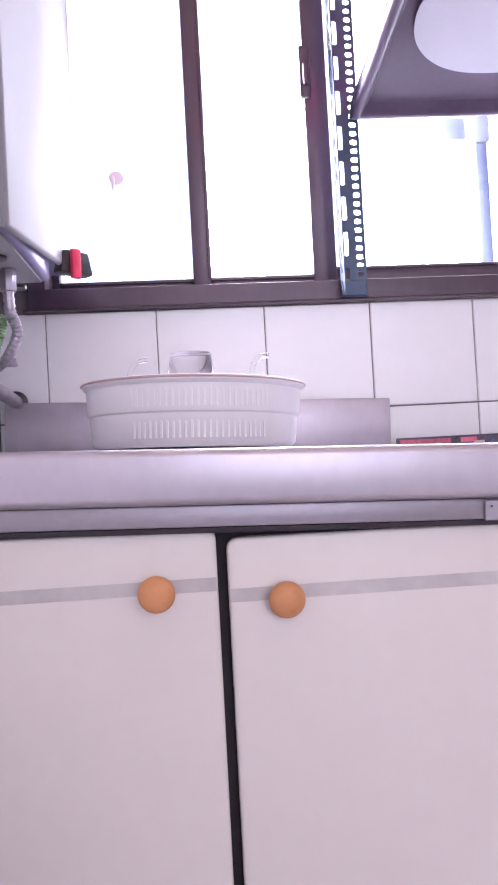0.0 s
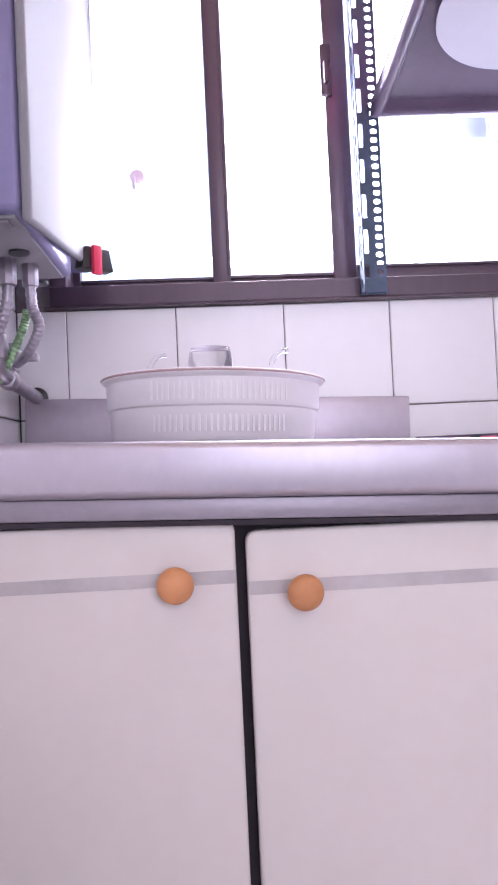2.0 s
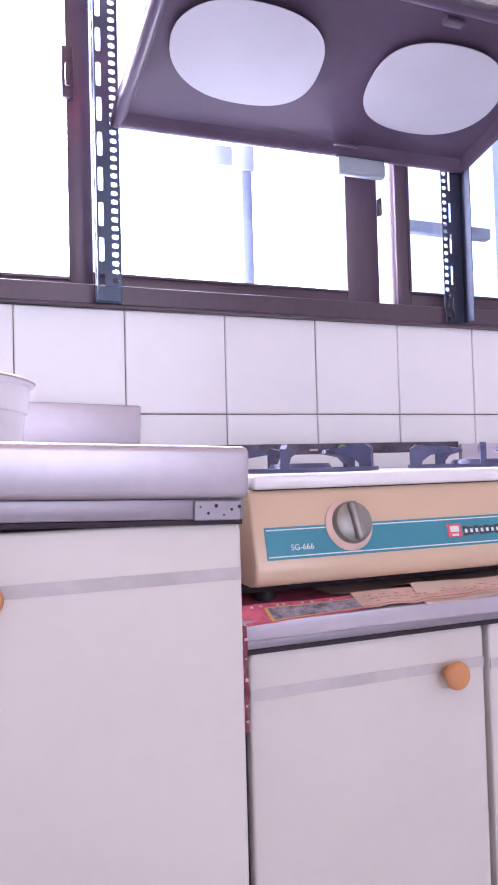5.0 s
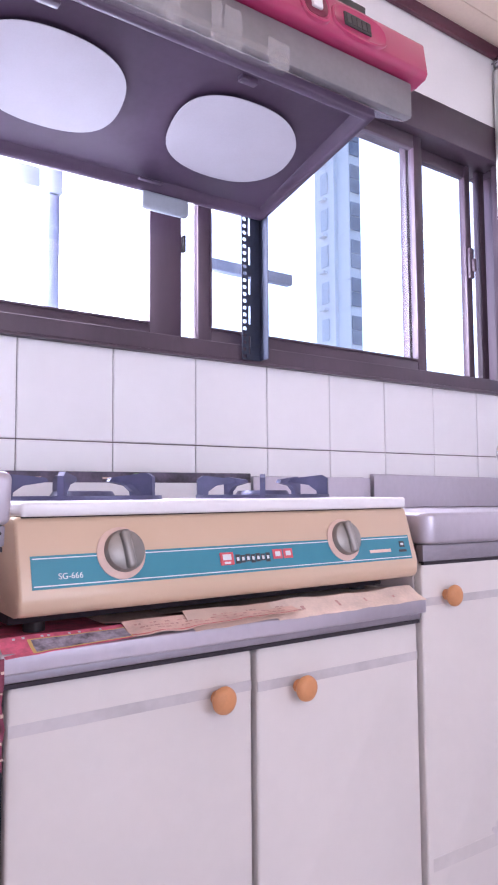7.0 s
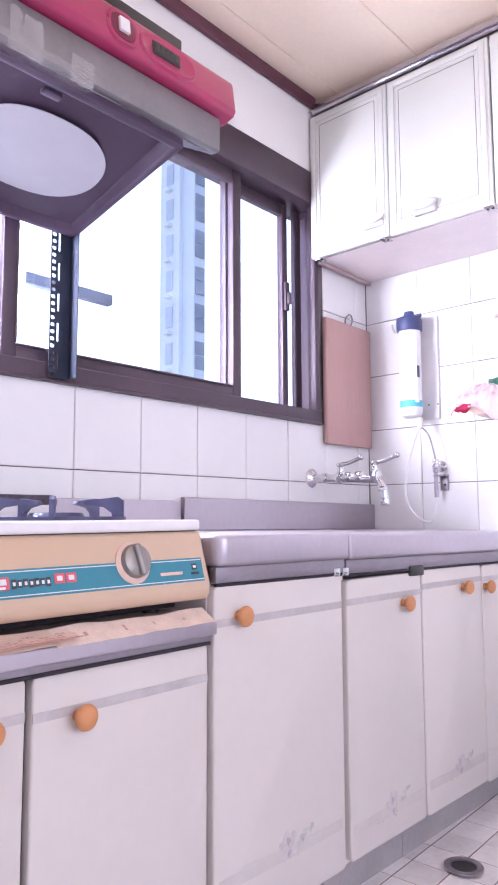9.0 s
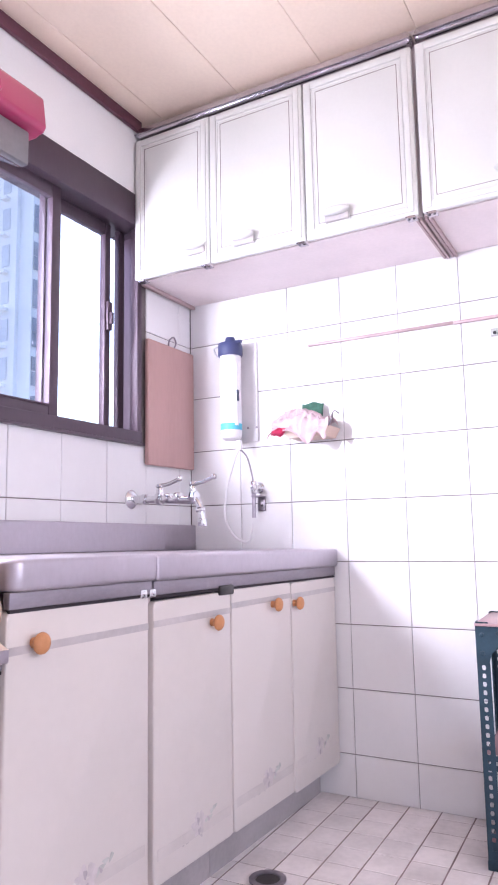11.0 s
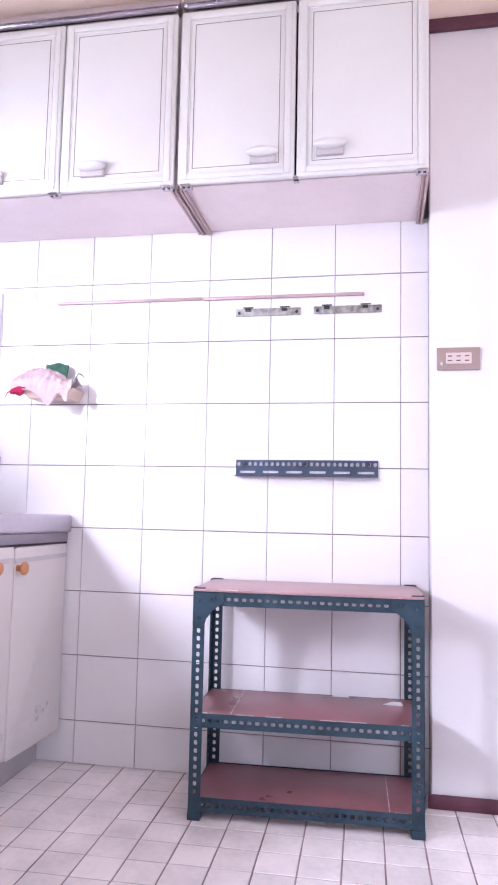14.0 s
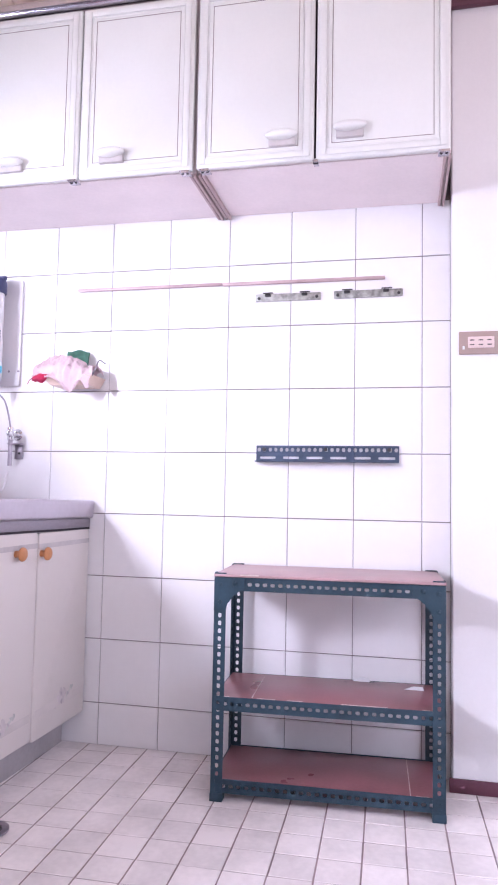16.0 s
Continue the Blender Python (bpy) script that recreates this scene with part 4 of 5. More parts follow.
# ---- range hood ----
def range_hood():
    t = thing("range_hood", "purple-brown range hood with a magenta front and paper filters", "range hood", at=(0.008, 0, -0.013))
    xa, xb = -2.108, -1.296
    yr, yf = -0.012, -0.405
    zr, zf = 1.474, 1.560
    b = bmesh.new()
    # tray: rim round a sunken sloping panel
    def ring(ins, dz):
        return [b.verts.new((xa + ins, yr - ins, zr + dz)), b.verts.new((xb - ins - 0.014, yr - ins, zr + 0.011 + dz)),
                b.verts.new((xb - ins - 0.028, yf + ins, zf + dz)), b.verts.new((xa + ins + 0.02, yf + ins, zf + dz))]
    up = ring(0.004, 0.035)
    r0, r1, r2 = ring(0.0, 0.0), ring(0.016, -0.001), ring(0.030, 0.020)
    for a, c in ((up, r0), (r0, r1), (r1, r2)):
        for i in range(4):
            j = (i + 1) % 4
            b.faces.new((a[i], a[j], c[j], c[i]))
    b.faces.new(r2)
    b.faces.new(up)
    bmesh.ops.bevel(b, geom=[e for e in b.edges if all(v in r0 + r1 for v in e.verts)], offset=0.006, segments=3, affect="EDGES", profile=0.5)
    part("tray", b, M["hood"], t)
    tilt = math.atan2(zf - zr, -(yf - yr))
    um = Matrix.Translation(((xa + xb) / 2, (yr + yf) / 2, (zr + zf) / 2 + 0.019)) @ Matrix.Rotation(-tilt, 4, "X")
    for cx, cy, rx, ry in ((-0.203, -0.006, 0.136, 0.111), (0.168, -0.006, 0.141, 0.113)):
        f = bmesh.new()
        n = 56
        bot, top = [], []
        for i in range(n):
            a = 2 * math.pi * i / n
            ca, sa = math.cos(a), math.sin(a)
            e = 0.88
            x = rx * math.copysign(abs(ca) ** e, ca) * (1 + 0.025 * math.sin(3 * a + cx * 9))
            y = ry * math.copysign(abs(sa) ** e, sa) * (1 + 0.02 * math.cos(2 * a))
            x += 0.15 * y
            bot.append(f.verts.new(um @ Vector((cx + x, cy + y, -0.0055))))
            top.append(f.verts.new(um @ Vector((cx + x, cy + y, -0.0040))))
        c = f.verts.new(um @ Vector((cx, cy, -0.0075)))
        for i in range(n):
            j = (i + 1) % n
            f.faces.new((bot[i], bot[j], c))
            f.faces.new((bot[i], bot[j], top[j], top[i]))
        part("filter_cover", f, M["filter"], t, "white paper filter cover")
    part("front_panel", B(-2.20, -1.240, -0.424, -0.404, 1.580, 1.652, bev=0.004), M["hoodgrey"], t, "grey front panel")
    lip = bmesh.new()
    box(lip, -2.20, -1.242, -0.4035, -0.372, 1.5805, 1.5845, bev=0.001, seg=1)
    for v in lip.verts:
        if v.co.y > -0.38 and v.co.x > -1.3:
            v.co.x -= 0.09
    part("panel_lip", lip, M["rail"], t, "bright folded lip")
    part("drip_strip", B(-1.895, -1.555, -0.4275, -0.402, 1.566, 1.592, bev=0.003), M["tape"], t, "pale taped strip on the lower edge")
    rng = random.Random(5)
    for x, w, h in ((-1.80, 0.030, 0.055), (-1.715, 0.022, 0.075), (-1.690, 0.035, 0.070), (-1.60, 0.045, 0.050)):
        tp = bmesh.new()
        vs = []
        for i in range(9):
            vs.append([tp.verts.new((x + w * i / 8 + rng.uniform(-0.002, 0.002), -0.4250 - rng.uniform(0, 0.0032), 1.562 + h * j / 10 + rng.uniform(-0.002, 0.002))) for j in range(11)])
        for i in range(8):
            for j in range(10):
                tp.faces.new((vs[i][j], vs[i + 1][j], vs[i + 1][j + 1], vs[i][j + 1]))
        r = bmesh.ops.extrude_face_region(tp, geom=list(tp.faces))
        bmesh.ops.translate(tp, verts=[q for q in r["geom"] if isinstance(q, bmesh.types.BMVert)], vec=(0, 0.001, 0))
        part("tape", tp, M["tape"], t, "crumpled clear tape")
    rb = bmesh.new()
    prof = [(-0.415, 1.654), (-0.440, 1.657), (-0.447, 1.668), (-0.438, 1.732), (-0.424, 1.745), (-0.30, 1.760), (-0.30, 1.654)]
    a = [rb.verts.new((-2.21, y, z)) for y, z in prof]
    c = [rb.verts.new((-1.215, y, z)) for y, z in prof]
    rb.faces.new(a), rb.faces.new(c)
    for i in range(len(prof)):
        j = (i + 1) % len(prof)
        rb.faces.new((a[i], a[j], c[j], c[i]))
    bmesh.ops.bevel(rb, geom=list(rb.edges), offset=0.005, segments=3, affect="EDGES", profile=0.5)
    red = part("front_cover", rb, M["red"], t, "magenta-red plastic front cover")
    fm = Matrix.Translation((0, -0.4430, 1.698)) @ Matrix.Rotation(radians(-8), 4, "X")
    def oval(cx, rx, rz, rings):
        """Rings round an oval on the sloping front: scale and height of each."""
        b = bmesh.new()
        n = 40
        made = []
        for k, h in rings:
            made.append([b.verts.new(fm @ Vector((cx + (rx - 0.02 + 0.02 * k) * math.copysign(abs(math.cos(a)) ** 0.7, math.cos(a)), -h, (rz - 0.02 + 0.02 * k) * math.copysign(abs(math.sin(a)) ** 0.8, math.sin(a))))) for a in (2 * math.pi * q / n for q in range(n))])
        for p, q in zip(made, made[1:]):
            for m in range(n):
                b.faces.new((p[m], p[(m + 1) % n], q[(m + 1) % n], q[m]))
        b.faces.new(made[-1])
        return b

    rg = part("switch_ring", oval(-1.508, 0.032, 0.030, [(1.25, -0.002), (1.15, 0.003), (0.95, 0.0035), (0.85, 0.002)]), M["red"], red)
    # no hollow is cut; a darker oval paints its shade
    part("switch_recess", oval(-1.508, 0.027, 0.025, [(1.0, 0.0), (1.0, 0.0028), (0.9, 0.0030)]), M["redshade"], rg, "dark red oval painted as the shade in the switch recess")
    part("switch", B(-1.519, -1.497, -0.009, 0.0, -0.012, 0.016, bev=0.002, m=fm), M["white"], red, "pale rocker switch")
    rr = part("display_ring", oval(-1.400, 0.066, 0.028, [(1.3, -0.002), (1.15, 0.003), (0.95, 0.0035), (0.80, 0.0018)]), M["red"], red)
    part("display", B(-1.441, -1.373, -0.0045, 0.004, -0.014, 0.015, bev=0.003, m=fm), M["black"], rr, "dark ribbed button panel")
    for k in range(5):
        part("button", B(-1.437 + 0.0126 * k, -1.4255 + 0.0126 * k, -0.0056, 0.0, -0.010, 0.011, bev=0.001, seg=1, m=fm), M["black"], red)
    part("top_ledge", B(-1.86, -1.200, -0.262, -0.215, 1.80, 1.925, bev=0.004), M["black"], t, "black upper ledge behind the front cover")
    ub = bmesh.new()
    pr = [(-0.30, 1.60), (-0.30, 1.76), (-0.24, 1.93), (-0.016, 1.93), (-0.016, 1.60)]
    a = [ub.verts.new((-1.88, y, z)) for y, z in pr]
    c = [ub.verts.new((-1.31, y, z)) for y, z in pr]
    ub.faces.new(a), ub.faces.new(c)
    for i in range(len(pr)):
        j = (i + 1) % len(pr)
        ub.faces.new((a[i], a[j], c[j], c[i]))
    part("housing", ub, M["hood"], t)
    part("duct", C((-1.70, -0.14, 1.93), (-1.70, -0.14, CEIL + 0.013), 0.075, n=28), M["hoodgrey"], t)
    for x in (-1.98, -1.62):
        part("clip", B(x, x + 0.035, -0.378, -0.362, 1.556, 1.566, bev=0.002), M["hood"], t)
    part("rear_strip", B(-1.640, -1.523, -0.030, -0.010, 1.443, 1.482, bev=0.008, seg=3), M["haze"], t, "pale blue-grey strip under the back edge")
    part("maker_plate", B(-1.66, -1.605, -0.060, -0.050, 1.487, 1.492, bev=0.001, seg=1, m=None), M["hood"], t)


range_hood()


# ---- gas water heater on the west wall ----
def water_heater():
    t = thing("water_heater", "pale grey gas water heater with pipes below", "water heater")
    xf = -2.60
    hb = B(XW + 0.004, xf - 0.012, -0.533, -0.255, 1.116, 1.92, bev=0.008, seg=3)
    box(hb, XW + 0.004, xf - 0.013, -0.262, -0.050, 1.178, 1.92, bev=0.008, seg=3)
    part("body", hb, M["heaterside"], t, "grey-blue steel body")
    part("underside", B(XW + 0.02, xf - 0.022, -0.520, -0.270, 1.1125, 1.1165), M["heater"], t, "pale grey underside plate")
    cv = B(xf - 0.0115, xf, -0.537, -0.047, 1.102, 1.92, bev=0.006, seg=3)
    for v in cv.verts:
        if v.co.z < 1.2:
            v.co.z += 0.075 * (v.co.y + 0.537) / 0.49
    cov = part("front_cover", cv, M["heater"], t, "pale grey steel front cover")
    lm = Matrix.Translation((xf + 0.013, -0.20, 1.163)) @ Matrix.Rotation(radians(42), 4, "Z")
    hs = B(-0.028, 0.028, -0.010, 0.014, -0.022, 0.012, bev=0.003)
    for v in hs.verts:
        v.co.x *= 0.85 - 8 * v.co.z
    bmesh.ops.transform(hs, matrix=lm, verts=hs.verts)
    part("sight_hole", hs, M["black"], cov, "dark recessed control opening")
    part("lever", B(-0.014, 0.001, -0.020, -0.011, -0.032, 0.012, bev=0.002, m=lm), M["redlever"], cov, "red ignition lever")
    for yy, xx, r in ((-0.47, -2.69, 0.017), (-0.40, -2.65, 0.013), (-0.33, -2.70, 0.015), (-0.25, -2.66, 0.012)):
        part("port", C((xx, yy, 1.1135), (xx, yy, 1.1095), r, n=20), M["black"], t)
    v = bmesh.new()
    box(v, -2.69, -2.63, -0.516, -0.49, 1.1090, 1.1125, bev=0.001, seg=1)
    part("bottom_plate", v, M["pipe"], t)
    return t


water_heater()


def pipework():
    t = thing("heater_pipes", "grey steel heater pipes, valves and a green striped gas hose", "pipes")
    b = bmesh.new()
    tube(b, [(-2.673, -0.37, 1.112), (-2.675, -0.37, 1.06), (-2.690, -0.365, 1.02), (-2.715, -0.36, 1.0), (-2.738, -0.35, 1.03), (-2.735, -0.34, 1.07), (-2.712, -0.33, 1.075), (-2.703, -0.33, 1.05)], 0.0072, ribs=0.09, sub=12)
    part("flexible_pipe", b, M["pipe"], t, "ribbed steel connector")
    b = bmesh.new()
    tube(b, [(-2.652, -0.34, 1.112), (-2.651, -0.34, 1.06), (-2.644, -0.335, 1.03), (-2.662, -0.32, 1.000), (-2.690, -0.28, 0.990)], 0.0072, ribs=0.08, sub=12)
    part("flexible_pipe", b, M["pipe"], t, "ribbed steel connector")
    for p0, p1, r in (((-2.673, -0.37, 1.116), (-2.673, -0.37, 1.078), 0.0115), ((-2.652, -0.34, 1.116), (-2.652, -0.34, 1.083), 0.011),
                      ((-2.703, -0.33, 1.06), (-2.703, -0.33, 0.995), 0.0120)):
        part("union_nut", C(p0, p1, r, n=8, bev=0.002), M["pipe"], t)
    b = bmesh.new()
    tube(b, [(-2.703, -0.33, 1.000), (-2.703, -0.325, 0.978), (-2.701, -0.29, 0.969), (-2.710, -0.18, 0.968), (-2.731, 0.008, 0.969)], 0.0115, n=14)
    cyl(b, (-2.703, -0.33, 1.022), (-2.703, -0.33, 0.990), 0.0150, n=20, bev=0.002)
    cyl(b, (-2.701, -0.30, 0.970), (-2.703, -0.265, 0.968), 0.0150, n=20, bev=0.002)
    part("elbow_pipe", b, M["pipe"], t)
    b = bmesh.new()
    box(b, -2.712, -2.688, -0.27, -0.245, 0.992, 1.014, bev=0.005)
    cyl(b, (-2.700, -0.255, 0.967), (-2.700, -0.255, 1.024), 0.007, n=14)
    box(b, -2.690, -2.664, -0.264, -0.250, 0.996, 1.008, bev=0.003)
    part("valve", b, M["pipe"], t)
    b = bmesh.new()
    tube(b, [(-2.660, -0.33, 1.055), (-2.668, -0.325, 1.03), (-2.688, -0.32, 0.99), (-2.712, -0.32, 0.95), (-2.718, -0.33, 0.92), (-2.712, -0.34, 0.88), (-2.706, -0.345, 0.867)], 0.0058, ribs=0.10, sub=16)
    part("gas_hose", b, M["hose"], t, "green striped gas hose")
    b = bmesh.new()
    cyl(b, (-2.731, -0.002, 0.969), (-2.731, 0.010, 0.969), 0.020, n=24, bev=0.003)
    part("rosette", b, M["black"], t, "dark wall flange")


pipework()


# ---- plastic basin with a lid, cup upon it ----
def basin():
    t = thing("plastic_basin", "round milky plastic basin with ribbed sides on the worktop", "basin", at=(-2.417, -0.335, 0.8640))
    t.rotation_euler = (0, radians(2.0), 0)
    b = bmesh.new()
    prof = [(0.0, 0.0), (0.130, 0.0), (0.135, 0.006), (0.138, 0.040), (0.1405, 0.042), (0.1415, 0.046), (0.1425, 0.074), (0.148, 0.078), (0.149, 0.081), (0.145, 0.084), (0.0, 0.087)]
    lathe(b, (0, 0, 0), prof, n=72)
    part("bowl", b, M["basin"], t)
    rib = finish(B(-0.0016, 0.0016, -0.0005, 0.00015, 0.0, 0.023, bev=0.0003, seg=1), "rib", M["basin"], 0)
    for k in range(19, 43):
        a = radians(180 + 180 * (k + 0.5) / 60)
        for rr, z0 in ((0.1366, 0.010), (0.1418, 0.047)):
            o = new("rib", rib)
            o.parent = t
            o.matrix_local = Matrix.Translation((rr * math.cos(a), rr * math.sin(a), z0)) @ Matrix.Rotation(a + math.pi / 2, 4, "Z")
    part("rim_line", lathe(bmesh.new(), (0, 0, 0), [(0.1491, 0.0795), (0.1503, 0.081), (0.1491, 0.0825)], n=72), M["carcedge"], t, "thin brownish rim line")


basin()


def cup(x, y, z, r, h, tilt=0.0):
    t = thing("clear_cup", "clear drinking glass turned upside down on the basin", "cup", at=(x, y, z))
    b = bmesh.new()
    lathe(b, (0, 0, 0), [(r, 0.0), (r * 0.80, h), (r * 0.78, h + 0.002), (0.0, h + 0.002), (0.0, h - 0.003), (r * 0.74, h - 0.003), (r * 0.93, 0.0), (r, 0.0)], n=36)
    part("glass", b, M["clear"], t)
    return t


cup(-2.417, -0.34, 0.9535, 0.034, 0.036)
for x in (-2.50, -2.335):
    t = thing("clear_plastic_rod", "clear curved plastic rod resting on the basin", "rod", at=(0, 0, 0))
    b = bmesh.new()
    tube(b, [(x, -0.335, 0.955), (x + 0.002, -0.335, 0.972), (x + 0.012, -0.335, 0.984), (x + 0.024, -0.335, 0.986)], 0.0035)
    part("rod", b, M["clear"], t)


# ---- chopping board, taps, filter ----
cbt = thing("chopping_board", "pinkish-brown chopping board hanging from a hook", "chopping board")
part("board", B(-0.292, -0.012, -0.012, 0.0075, 1.062, 1.500, bev=0.006, seg=3), M["board"], cbt)
hk = bmesh.new()
tube(hk, [(-0.165, -0.004, 1.500), (-0.168, -0.010, 1.520), (-0.148, -0.014, 1.535), (-0.128, -0.010, 1.520), (-0.130, -0.004, 1.500)], 0.003)
part("hook", hk, M["pipe"], cbt, "bent wire hook")


def tap():
    t = thing("wall_tap", "chrome wall tap with two lever valves and a short spout", "tap")
    x, z = -0.356, 0.943
    part("rosette", lathe(bmesh.new(), (x, WY, z), [(0.0, 0.0), (0.031, 0.0), (0.031, 0.004), (0.022, 0.014), (0.014, 0.018), (0.0, 0.018)], n=32, axis="Y"), M["chrome"], t)
    b = bmesh.new()
    cyl(b, (x, 0.0, z), (x, -0.245, z - 0.012), 0.0125, n=20)
    for yy, r in ((-0.035, 0.017), (-0.095, 0.021), (-0.125, 0.016), (-0.165, 0.017), (-0.225, 0.020)):
        cyl(b, (x, yy, z - 0.002), (x, yy - 0.022, z - 0.003), r, n=8 if r > 0.018 else 20, bev=0.002)
    part("body", b, M["chrome"], t)
    for yy, s in ((-0.105, 1), (-0.232, 1)):
        v = bmesh.new()
        cyl(v, (x, yy, z), (x, yy, z + 0.034), 0.012, 0.010, n=18, bev=0.002)
        lathe(v, (x, yy, z + 0.034), [(0.012, 0.0), (0.014, 0.004), (0.010, 0.010), (0.0, 0.012)], n=20)
        vv = part("valve", v, M["chrome"], t)
        lv = bmesh.new()
        tube(lv, [(x, yy, z + 0.040), (x, yy - 0.03, z + 0.042), (x, yy - 0.062, z + 0.052), (x, yy - 0.078, z + 0.058)], 0.006, n=12)
        bmesh.ops.create_uvsphere(lv, u_segments=14, v_segments=10, radius=0.0095, matrix=Matrix.Translation((x, yy - 0.078, z + 0.058)))
        part("lever", lv, M["chrome"], vv)
    sp_ = bmesh.new()
    tube(sp_, [(x, -0.238, z - 0.010), (x, -0.252, z - 0.022), (x, -0.262, z - 0.050), (x, -0.266, z - 0.082)], 0.0115, n=16)
    cyl(sp_, (x, -0.258, z - 0.035), (x, -0.261, z - 0.048), 0.016, n=8, bev=0.002)
    cyl(sp_, (x, -0.265, z - 0.070), (x, -0.267, z - 0.092), 0.0145, n=20, bev=0.002)
    part("spout", sp_, M["chrome"], t)


tap()


def water_filter():
    t = thing("water_filter", "white water filter cartridge with a navy cap on a wall plate", "water filter")
    cx, cy = -0.072, -0.207
    part("wall_plate", B(-0.010, -0.001, -0.279, -0.190, 1.150, 1.512, bev=0.003), M["white"], t, "white mounting plate")
    part("cartridge", lathe(bmesh.new(), (cx, cy, 0), [(0, 1.152), (0.026, 1.152), (0.034, 1.158), (0.037, 1.172), (0.037, 1.462), (0, 1.462)], n=40), M["white"], t)
    part("band", lathe(bmesh.new(), (cx, cy, 0), [(0.0371, 1.186), (0.0380, 1.187), (0.0380, 1.208), (0.0371, 1.209)], n=40), M["cyan"], t, "cyan printed band")
    part("cap", lathe(bmesh.new(), (cx, cy, 0), [(0, 1.452), (0.042, 1.452), (0.044, 1.456), (0.044, 1.490), (0.039, 1.500), (0.020, 1.505), (0.016, 1.522), (0.0, 1.524)], n=40), M["navy"], t, "navy blue cap")
    pf = bmesh.new()
    cyl(pf, (cx, cy - 0.045, 1.503), (cx, cy + 0.045, 1.503), 0.007, n=14)
    part("port", pf, M["navy"], t)
    part("label_strip", B(cx - 0.028, cx - 0.014, cy - 0.040, cy - 0.030, 1.20, 1.42, bev=0.002), M["white"], t)
    part("label_mark", B(cx - 0.030, cx - 0.012, cy - 0.0412, cy - 0.0398, 1.285, 1.325, bev=0.0005, seg=1), M["slotgrey"], t)
    part("bottom_fitting", C((cx, cy - 0.03, 1.15), (cx, cy - 0.03, 1.115), 0.010, n=16, bev=0.002), M["white"], t)
    for yy in (-0.24, -0.275):
        part("screw", C((-0.011, yy, 1.20), (-0.0095, yy, 1.20), 0.004, n=12), M["pipe"], t)
    tb = bmesh.new()
    tube(tb, [(cx, cy - 0.03, 1.118), (cx, cy - 0.01, 1.08), (cx, cy + 0.022, 0.98), (cx - 0.01, cy + 0.024, 0.88), (cx - 0.02, cy - 0.02, 0.815), (cx - 0.015, cy - 0.07, 0.800), (cx - 0.01, cy - 0.085, 0.86)], 0.0042)
    part("tube", tb, M["tube"], t, "thin white plastic tube")
    tb = bmesh.new()
    tube(tb, [(cx, cy - 0.03, 1.12), (cx + 0.01, cy - 0.055, 1.09), (cx + 0.02, cy - 0.068, 1.03), (cx + 0.03, cy - 0.07, 0.985)], 0.0030)
    part("tube", tb, M["steeldark"], t, "thin grey tube")
    tb = bmesh.new()
    tube(tb, [(cx + 0.01, cy + 0.045, 1.503), (cx + 0.01, cy + 0.075, 1.495), (cx + 0.04, cy + 0.08, 1.47)], 0.0042)
    part("tube", tb, M["tube"], t)


water_filter()


def angle_valve():
    t = thing("angle_valve", "small chrome angle valve on a bracket on the tiles", "valve")
    y, z = -0.275, 0.985
    b = bmesh.new()
    cyl(b, (-0.001, y, z), (-0.050, y, z), 0.010, n=16)
    cyl(b, (-0.040, y, z - 0.022), (-0.040, y, z + 0.022), 0.011, n=16, bev=0.002)
    cyl(b, (-0.050, y - 0.005, z), (-0.066, y - 0.010, z), 0.012, 0.010, n=8, bev=0.002)
    part("body", b, M["chrome"], t)
    part("rosette", lathe(bmesh.new(), (-0.001, y, z), [(0, 0), (0.020, 0), (0.016, 0.006), (0, 0.007)], n=24, axis="X"), M["chrome"], t)
    bk = B(-0.006, -0.001, y - 0.026, y + 0.004, z - 0.082, z - 0.030, bev=0.002)
    box(bk, -0.040, -0.004, y - 0.028, y + 0.012, z - 0.034, z - 0.029, bev=0.001, seg=1)
    part("bracket", bk, M["steeldark"], t, "grey mounting bracket")
    part("screw", C((-0.0065, y - 0.014, z - 0.062), (-0.0055, y - 0.014, z - 0.062), 0.004, n=10), M["dark"], t)
    part("stub", C((-0.030, y + 0.006, z - 0.105), (-0.030, y + 0.006, z - 0.02), 0.007, n=14), M["pipe"], t)


angle_valve()


